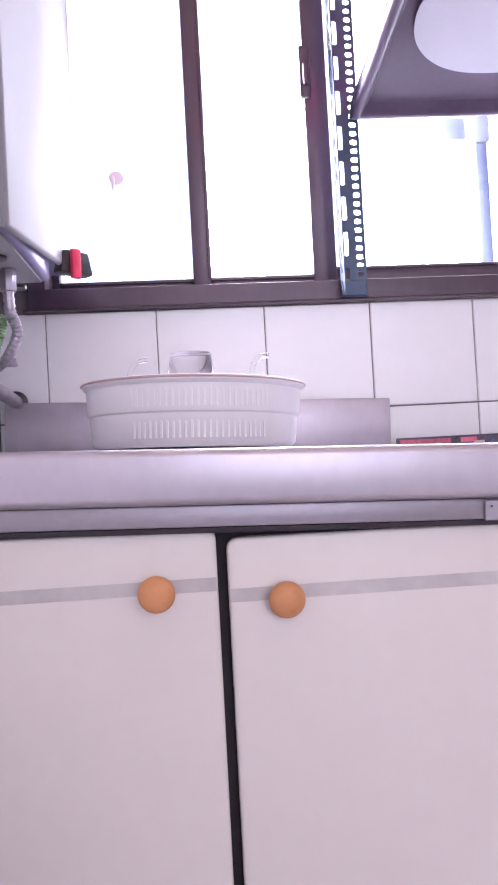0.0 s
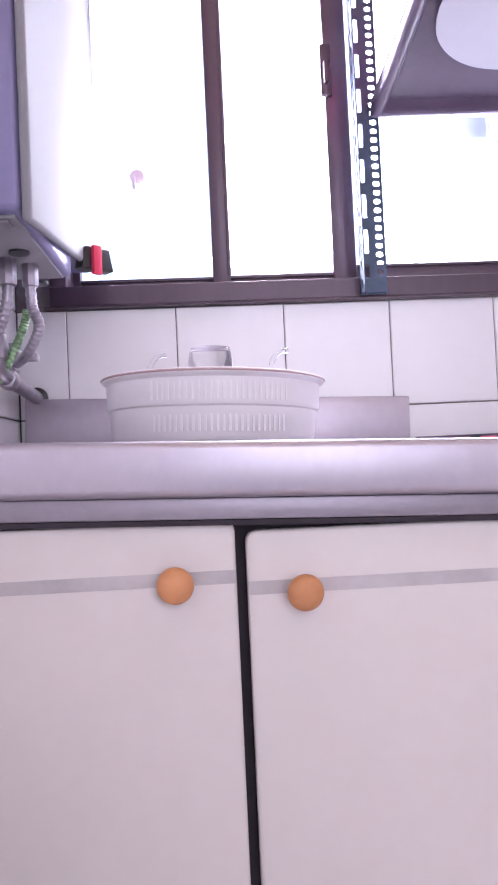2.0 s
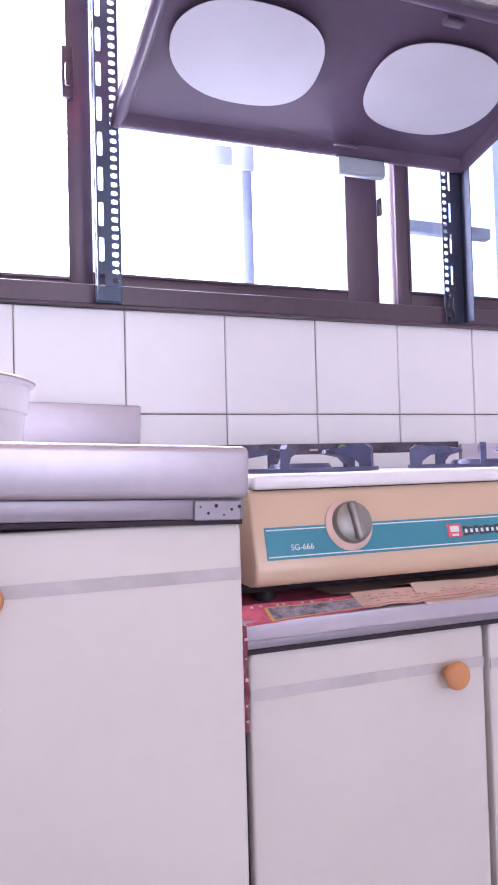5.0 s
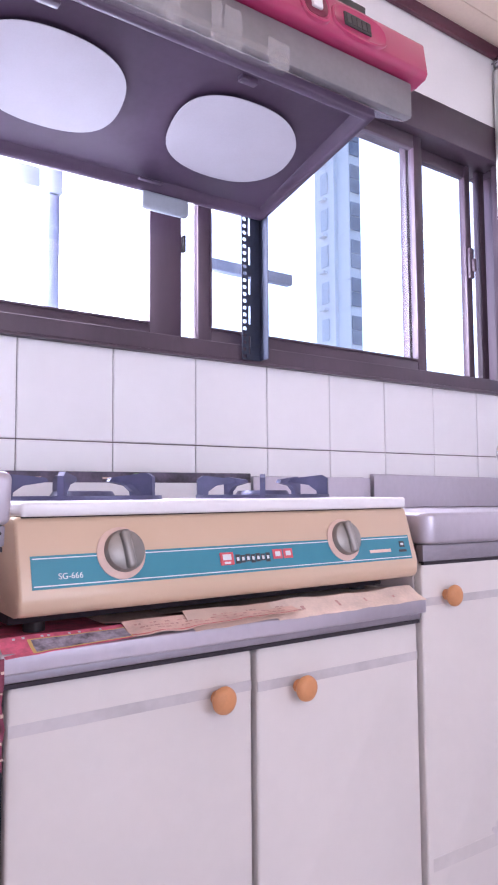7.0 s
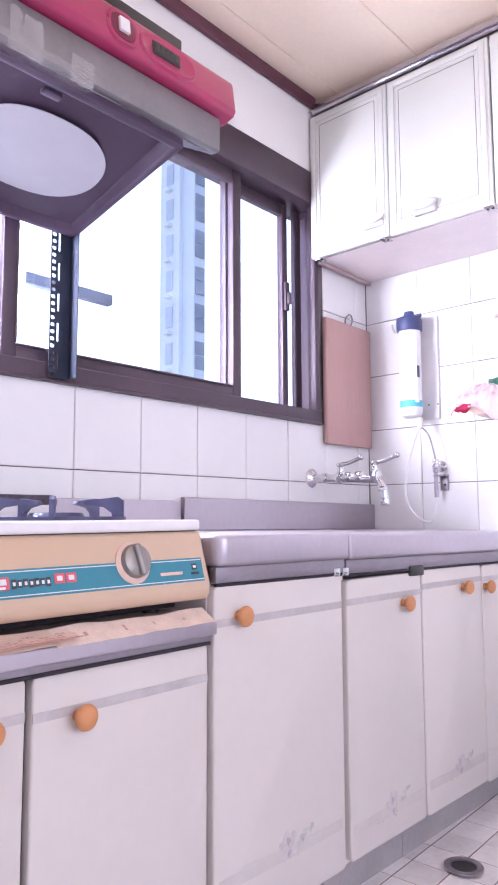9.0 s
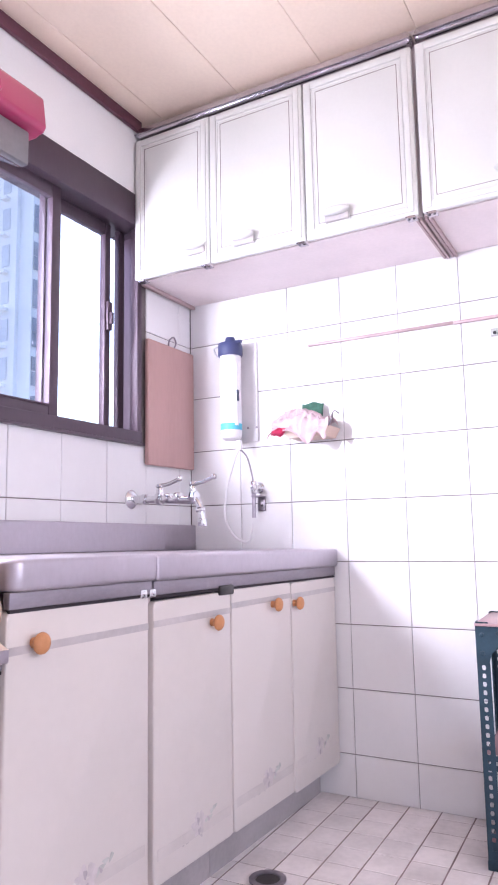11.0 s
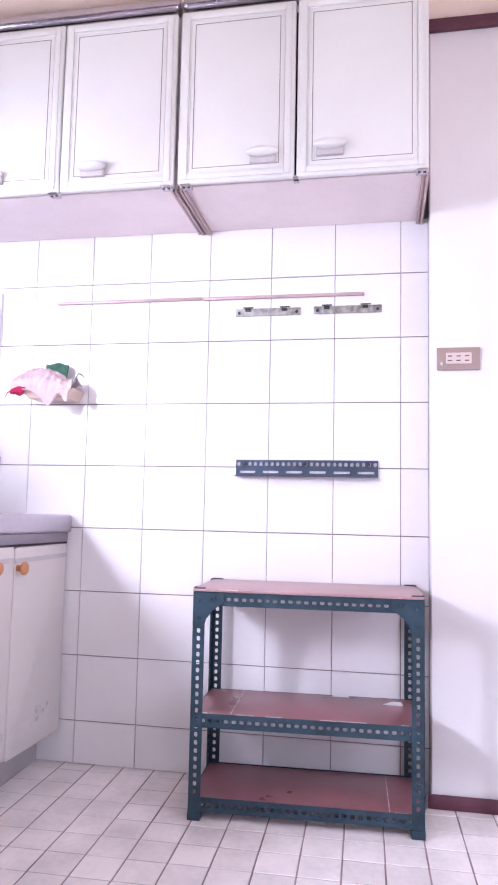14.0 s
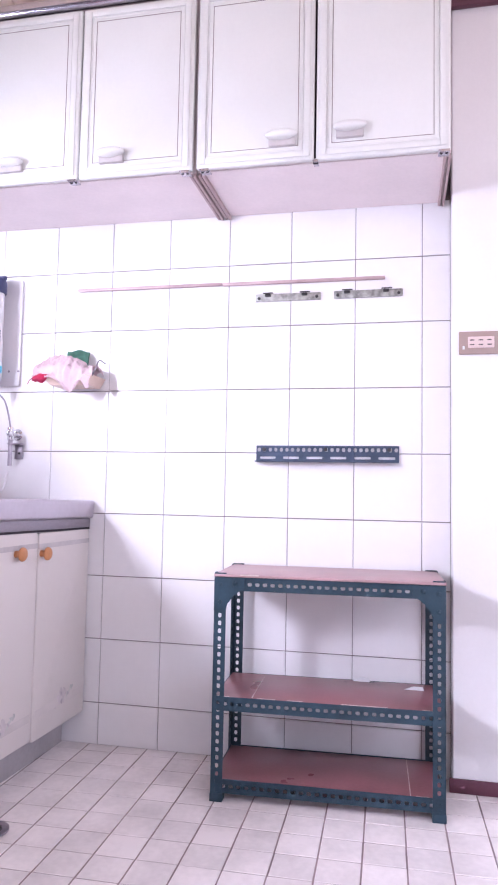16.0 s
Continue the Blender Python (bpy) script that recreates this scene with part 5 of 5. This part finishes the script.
# ---- cloths in a small wall basket ----
def basket():
    t = thing("wall_tray", "small peach plastic tray fixed to the tiles", "tray")
    b = bmesh.new()

    def ring(x0, y0, y1, z, inset):
        return [b.verts.new(p) for p in ((x0 + inset, y0 - inset, z), (x0 + inset, y1 + inset, z), (-0.002, y1 + inset, z), (-0.002, y0 - inset, z))]

    rings = [ring(-0.098, -0.440, -0.570, 1.137, 0.0), ring(-0.108, -0.412, -0.588, 1.168, 0.0), ring(-0.108, -0.412, -0.588, 1.168, 0.004), ring(-0.098, -0.440, -0.570, 1.141, 0.004)]
    for p, q in zip(rings, rings[1:]):
        for k in range(4):
            b.faces.new((p[k], p[(k + 1) % 4], q[(k + 1) % 4], q[k]))
    b.faces.new(rings[0]), b.faces.new(rings[-1])
    part("tray_body", b, M["tray"], t)
    wr = bmesh.new()
    tube(wr, [(-0.10, -0.585, 1.165), (-0.105, -0.600, 1.190), (-0.085, -0.598, 1.212), (-0.05, -0.590, 1.222), (-0.003, -0.585, 1.22)], 0.0025)
    part("wire", wr, M["pipe"], t)
    c = thing("cleaning_cloth", "crumpled pale pink cloth draped over the wall tray", "cloth", group="cloths on the tray")
    cb_ = bmesh.new()
    nx, ny = 60, 44
    gv = []
    for i in range(nx + 1):
        row = []
        for j in range(ny + 1):
            u, v = i / nx, j / ny
            crease = 0.018 * abs(noise.noise(Vector((u * 6, v * 4.5, 4)))) + 0.010 * abs(noise.noise(Vector((u * 13, v * 10, 8)))) + 0.004 * noise.noise(Vector((u * 27, v * 20, 2)))
            yy = -0.385 - 0.200 * u + 0.012 * noise.noise(Vector((u * 4, v * 4, 1)))
            xx = -0.010 - 0.100 * min(1, v * 1.5)
            hump = math.sin(math.pi * min(1, 0.12 + v * 1.15)) * (0.35 + 0.65 * math.sin(math.pi * min(1, u * 1.05 + 0.08)))
            zz = 1.166 + 0.068 * hump + crease
            over = max(0.0, v - 0.66) / 0.34
            tip = math.exp(-((u - 0.66) / 0.16) ** 2) + 0.75 * math.exp(-((u - 0.97) / 0.07) ** 2) + 0.18
            zz -= over * 0.056 * tip
            xx -= 0.010 * over + 0.014 * noise.noise(Vector((u * 9, v * 5, 6)))
            row.append(cb_.verts.new((min(xx, -0.004), yy, zz)))
        gv.append(row)
    for i in range(nx):
        for j in range(ny):
            cb_.faces.new((gv[i][j], gv[i + 1][j], gv[i + 1][j + 1], gv[i][j + 1]))
    r = bmesh.ops.extrude_face_region(cb_, geom=list(cb_.faces))
    bmesh.ops.translate(cb_, verts=[q for q in r["geom"] if isinstance(q, bmesh.types.BMVert)], vec=(0.001, 0, 0.0018))
    part("fabric", cb_, M["cloth"], c)
    g = thing("scouring_pad", "dark green scouring pad tucked behind the cloth", "sponge", group="cloths on the tray")
    gb = bmesh.new()
    bmesh.ops.create_grid(gb, x_segments=12, y_segments=8, size=1.0)
    for v in gb.verts:
        a, q = v.co.x, v.co.y
        v.co = Vector((-0.036 + 0.008 * math.sin(a * 2.5) + 0.006 * q, -0.502 - 0.036 * a, 1.238 + 0.022 * q + 0.004 * math.sin(a * 4 + 1)))
    r = bmesh.ops.extrude_face_region(gb, geom=list(gb.faces))
    bmesh.ops.translate(gb, verts=[q for q in r["geom"] if isinstance(q, bmesh.types.BMVert)], vec=(0.007, 0, 0))
    part("pad", gb, M["greencloth"], g)
    rd = thing("red_scrap", "crumpled crimson rag at the tray's edge", "cloth", group="cloths on the tray")
    rbm = bmesh.new()
    bmesh.ops.create_icosphere(rbm, subdivisions=4, radius=1.0, matrix=Matrix.Translation((-0.108, -0.412, 1.160)) @ Matrix.Rotation(radians(-12), 4, "X") @ Matrix.Diagonal((0.016, 0.032, 0.012, 1)))
    for v in rbm.verts:
        v.co += 0.010 * noise.noise_vector(v.co * 45) + 0.004 * noise.noise_vector(v.co * 130)
    part("rag", rbm, M["redcloth"], rd)
    tl = bmesh.new()
    tube(tl, [(-0.112, -0.385, 1.158), (-0.114, -0.376, 1.150), (-0.114, -0.371, 1.138)], 0.0016, n=6)
    part("thread", tl, M["scrap"], rd)


basket()

# ---- rails on the end wall ----
rt = thing("towel_rail", "thin pinkish-brown rail across the tiled wall", "rail")
part("bar", B(-0.012, -0.001, -1.490, -0.980, 1.462, 1.472, bev=0.002), M["rodpink"], rt)
part("bar", B(-0.011, -0.001, -0.978, -0.482, 1.4635, 1.4735, bev=0.002), M["rodpink"], rt)


def hook_rail(y0, y1, z):
    t = thing("hook_rail", "spotted grey metal hook plate screwed to the tiles", "hook rail", group="hook rails on the tiled wall")
    part("plate", B(-0.006, -0.001, y1, y0, z - 0.012, z + 0.012, bev=0.0015), M["galv"], t)
    for yy in (y0 - 0.04, y1 + 0.05):
        h = bmesh.new()
        box(h, -0.012, -0.005, yy - 0.009, yy + 0.009, z + 0.002, z + 0.011, bev=0.002)
        box(h, -0.020, -0.010, yy - 0.018, yy + 0.014, z + 0.011, z + 0.013, bev=0.001, seg=1)
        part("hook", h, M["black"], t)
    for yy in (y0 - 0.012, y1 + 0.012):
        part("screw", C((-0.009, yy, z - 0.002), (-0.0055, yy, z - 0.002), 0.005, n=12), M["black"], t)


hook_rail(-1.088, -1.294, 1.419)
hook_rail(-1.335, -1.543, 1.420)

sa = thing("slotted_wall_bar", "slate blue slotted steel angle fixed to the tiled wall", "bracket")
b = bmesh.new()
perforated(b, 0.434, 0.026, 0.003, 0.0175, 0.011, 0.012, Matrix(((0, 0, 1, -0.006), (-1, 0, 0, -1.100), (0, 1, 0, 0.927), (0, 0, 0, 1))))
perforated(b, 0.434, 0.022, 0.003, 0.0723, 0.050, 0.008, Matrix(((0, 0, 1, -0.006), (-1, 0, 0, -1.100), (0, 1, 0, 0.905), (0, 0, 0, 1))))
part("plate", b, M["slotgrey"], sa)
part("flange", B(-0.036, -0.003, -1.534, -1.100, 0.9020, 0.9048, bev=0.001, seg=1), M["slotgrey"], sa)
for yy in (-1.125, -1.315, -1.505):
    part("screw", C((-0.012, yy, 0.941), (-0.006, yy, 0.941), 0.006, n=12), M["black"], sa)


# ---- slotted steel rack ----
def rack():
    t = thing("steel_rack", "blue-green slotted steel rack with three red-brown hardboard shelves", "rack", at=(-0.161, -1.348, 0))
    t.rotation_euler = (0, 0, radians(2.2))
    hx, hy, H = 0.132, 0.299, 0.592

    def angle(name, p, axis_x, axis_y, axis_z, length, w=0.032, pitch=0.0205, hl=0.0125, hw=0.0095, two=True, m=M["slot"]):
        bb = bmesh.new()
        X, Y, Z = Vector(axis_x), Vector(axis_y), Vector(axis_z)
        m1 = Matrix((( X[0], Y[0], Z[0], p[0]), (X[1], Y[1], Z[1], p[1]), (X[2], Y[2], Z[2], p[2]), (0, 0, 0, 1)))
        perforated(bb, length, w, 0.002, pitch, hl, hw, m1)
        if two:
            m2 = Matrix((( X[0], Z[0], Y[0], p[0]), (X[1], Z[1], Y[1], p[1]), (X[2], Z[2], Y[2], p[2]), (0, 0, 0, 1)))
            perforated(bb, length, w, 0.002, pitch, hl, hw, m2)
        return part(name, bb, m, t)

    for sx in (-1, 1):
        for sy in (-1, 1):
            p = angle("post", (sx * hx, sy * hy, 0.0), (0, 0, 1), (0, -sy, 0), (-sx, 0, 0), H)
            part("foot", B(sx * hx - 0.0025 * (sx < 0) - 0.03 * (sx > 0), sx * hx + 0.03 * (sx < 0) + 0.0025 * (sx > 0), sy * hy - (0.033 if sy > 0 else 0.0015), sy * hy + (0.0015 if sy > 0 else 0.033), 0.0, 0.022, bev=0.002), M["slot"], p)
    for z, zb in ((0.580, 0.545), (0.268, 0.232), (0.058, 0.022)):
        for sx in (-1, 1):
            angle("beam", (sx * (hx - 0.0025), -hy + 0.003, zb), (0, 1, 0), (0, 0, 1), (-sx, 0, 0), 2 * hy - 0.006, w=z - zb, two=False)
        for sy in (-1, 1):
            angle("side_beam", (-hx + 0.003, sy * (hy - 0.0025), zb), (1, 0, 0), (0, 0, 1), (0, -sy, 0), 2 * hx - 0.006, w=z - zb, two=False)
    for z, ex in ((0.5815, 0.004), (0.2610, -0.006), (0.0490, -0.006)):
        sh = bmesh.new()
        a = hx + ex
        c = hy + ex * 0.6 - (0.001 if ex > 0 else 0.0)
        box(sh, -a, a, -c, c, z, z + 0.007, bev=0.0015)
        # the top board takes the paler colour that carries painted reflection
        s = part("shelf", sh, M["topshelf" if ex > 0 else "shelf"], t, "pinkish top shelf with reflected light painted into its colour" if ex > 0 else "red-brown hardboard shelf")
        rng = random.Random(int(z * 1000))
        yy = -c + 0.006
        while yy < c - 0.02:
            w = rng.uniform(0.012, 0.05)
            if rng.random() < (0.55 if ex < 0 and z > 0.2 else 0.12):
                part("worn_edge", B(-a - 0.0012, -a + 0.004, yy, min(yy + w, c - 0.004), z + 0.0045, z + 0.0076, bev=0.0005, seg=1), M["chip"], s, "pale chipped shelf edge")
            yy += w
        if ex < 0:
            q = bmesh.new()
            yj = hy - 0.105 if z > 0.2 else -hy + 0.085
            box(q, -a + 0.002, a - 0.002, yj - 0.0012, yj + 0.0012, z + 0.0066, z + 0.0078)
            part("joint", q, M["chip"], s, "pale joint between boards")
    for sy in (-1, 1):
        g = bmesh.new()
        pts = [(0.0, 0.579), (0.082, 0.579), (0.082, 0.554), (0.074, 0.549), (0.052, 0.532), (0.036, 0.510), (0.032, 0.496), (0.0, 0.492)]
        f0 = [g.verts.new((-hx - 0.0022, sy * (hy - u), z)) for u, z in pts]
        f1 = [g.verts.new((-hx - 0.0002, sy * (hy - u), z)) for u, z in pts]
        g.faces.new(f0), g.faces.new(f1)
        for i in range(len(pts)):
            j = (i + 1) % len(pts)
            g.faces.new((f0[i], f0[j], f1[j], f1[i]))
        gs = part("gusset", g, M["slot"], t, "pressed corner gusset")
        for u, z in ((0.016, 0.560), (0.055, 0.565), (0.016, 0.515)):
            part("bolt", C((-hx - 0.006, sy * (hy - u), z), (-hx - 0.001, sy * (hy - u), z), 0.006, n=6, bev=0.001), M["slot"], gs)


rack()

bits = thing("torn_paper", "small torn pale paper scraps at the back of the shelf", "paper")
for k, (y0, y1) in enumerate(((-1.405, -1.45), (-1.55, -1.60))):
    q = bmesh.new()
    pts = [(y0, 0.2685), ((y0 + y1) / 2, 0.282 - 0.004 * k), (y1, 0.278), (y1 - 0.004, 0.2685)]
    f0 = [q.verts.new((-0.046 - 0.05 * k, a, z)) for a, z in pts]
    f1 = [q.verts.new((-0.043 - 0.05 * k, a, z)) for a, z in pts]
    q.faces.new(f0), q.faces.new(f1)
    for i in range(4):
        q.faces.new((f0[i], f0[(i + 1) % 4], f1[(i + 1) % 4], f1[i]))
    part("scrap", q, M["print"], bits)


# ---- wall socket ----
so = thing("wall_socket", "taupe wall socket plate with three pairs of slots", "socket")
part("plate", B(-0.088, -0.0805, -1.826, -1.706, 1.222, 1.288, bev=0.003), M["outlet"], so)
fc = part("socket_face", B(-0.0905, -0.0875, -1.802, -1.731, 1.240, 1.272, bev=0.002), M["outletface"], so)
for k in range(3):
    for z in (1.249, 1.262):
        part("slot", B(-0.0912, -0.0895, -1.748 - 0.0235 * k, -1.736 - 0.0235 * k, z - 0.0015, z + 0.0015), M["black"], fc)
part("switch_chip", B(-0.0895, -0.0875, -1.722, -1.716, 1.236, 1.246, bev=0.001, seg=1), M["print"], so)
so.location = (0, 0.007, -0.013)

# ---- floor drain ----
dr = thing("floor_drain", "round grey metal floor drain set in the tiles", "drain", at=(-0.60, -0.60, 0.004))
part("ring", lathe(bmesh.new(), (0, 0, 0), [(0.030, 0.0), (0.045, 0.0), (0.045, 0.004), (0.030, 0.004), (0.030, 0.0)], n=32), M["pipe"], dr)
part("grate", lathe(bmesh.new(), (0, 0, 0), [(0.0, 0.0), (0.030, 0.0), (0.028, 0.002), (0.0, 0.002)], n=32), M["black"], dr)

# ---- wall and floor tiles ----
tile_mesh = {}


def tile(parent, origin, u, v, n, w, h, material, gap=(0.0017, 0.0025), depth=G):
    """One tile: u along its width, v up its height, n out of the wall; origin is its lower corner on the tile face."""
    key = (round(w, 4), round(h, 4), material.name, tuple(u), tuple(n))
    if key not in tile_mesh:
        bm = bmesh.new()
        U, V, N = Vector(u), Vector(v), Vector(n)
        c = 0.0016
        rings = []
        for ins, d in ((0.0, -depth), (0.0, -c), (c, 0.0)):
            g, k = gap[0] / 2 + ins, gap[1] / 2 + ins
            rings.append([bm.verts.new(U * a + V * b_ + N * d) for a, b_ in ((g, k), (w - g, k), (w - g, h - k), (g, h - k))])
        for a, b_ in zip(rings, rings[1:]):
            for i in range(4):
                bm.faces.new((a[i], a[(i + 1) % 4], b_[(i + 1) % 4], b_[i]))
        bm.faces.new(rings[-1])
        tile_mesh[key] = finish(bm, "tile", material, 0)
    o = new("tile", tile_mesh[key])
    o.parent, o.location = parent, origin
    return o


T = 0.2
rows = [(0.0, 0.13)] + [(0.13 + T * k, T) for k in range(8)]
rng = random.Random(2)
for z, h in rows:
    if z > 1.72:
        continue
    hh = min(h, 1.70 - z)
    for c in range(9):
        y1 = -T * c if c else WY
        y0 = max(-T * (c + 1), -1.682)
        tile(wall_east, (rng.uniform(-0.0006, 0.0004), y1, z), (0, -1, 0), (0, 0, 1), (-1, 0, 0), y1 - y0, hh, M["tile"])
for z, h in rows[4:]:
    hh = min(h, 1.70 - z)
    for c in range(14):
        x0 = -2.675 + T * c
        x1 = min(x0 + T, -0.001)
        if c == 13 or (c == 12 and z > 1.0) or z < 1.12:
            if z >= 1.12:
                x0 = max(x0, WIN_R + 0.002)
                if x1 - x0 < 0.02:
                    continue
            tile(wall_north, (x0, WY + rng.uniform(-0.0004, 0.0006), z), (1, 0, 0), (0, 0, 1), (0, -1, 0), x1 - x0, min(hh, 1.1285 - z) if z < 1.12 else hh, M["tile"])
    if z < 1.12:
        tile(wall_north, (XW + 0.001, WY, z), (1, 0, 0), (0, 0, 1), (0, -1, 0), -2.675 - XW - 0.001, min(hh, 1.1285 - z), M["tile"])
for z, h in rows[3:]:
    for c in range(5):
        tile(wall_west, (XW, WY - T * (c + 1), z), (0, 1, 0), (0, 0, 1), (1, 0, 0), T, h, M["tile"])
plain = bmesh.new()
box(plain, XW - 0.002, XW + 0.001, SOUTH, WY - 1.0, 0, CEIL)
part("plaster_face", plain, M["plaster"], wall_west)

# small floor tiles, laid a little askew to the walls
F, SKEW = 0.0975, radians(1.2)
lay = Matrix.Translation((-0.047, -0.767, 0)) @ Matrix.Rotation(SKEW, 4, "Z")
rest = bmesh.new()
for i in range(-30, 3):
    for j in range(-28, 6):
        p = lay @ Vector((F * i, F * j, 0))
        if p.y > -0.40 or p.x > 0.02 or p.y < -3.3 or p.x < -2.87:
            continue
        if p.x > -1.35 and -2.0 < p.y:
            o = tile(fl, (p.x, p.y, rng.uniform(-0.0003, 0.0004)), (1, 0, 0), (0, 1, 0), (0, 0, 1), F, F, M["floor_tile"], gap=(0.0018, 0.0030), depth=0.004)
            o.rotation_euler = (0, 0, SKEW + rng.uniform(-0.006, 0.006))
            continue
        v = [rest.verts.new(lay @ Vector((F * i + q, F * j + r, 0.0))) for q, r in ((0.002, 0.002), (F - 0.002, 0.002), (F - 0.002, F - 0.002), (0.002, F - 0.002))]
        w = [rest.verts.new((q.co.x, q.co.y, -0.004)) for q in v]
        rest.faces.new(v)
        for k in range(4):
            rest.faces.new((v[k], v[(k + 1) % 4], w[(k + 1) % 4], w[k]))
tagged(part("tiles", rest, M["floor_tile"], fl), kind="stuff")
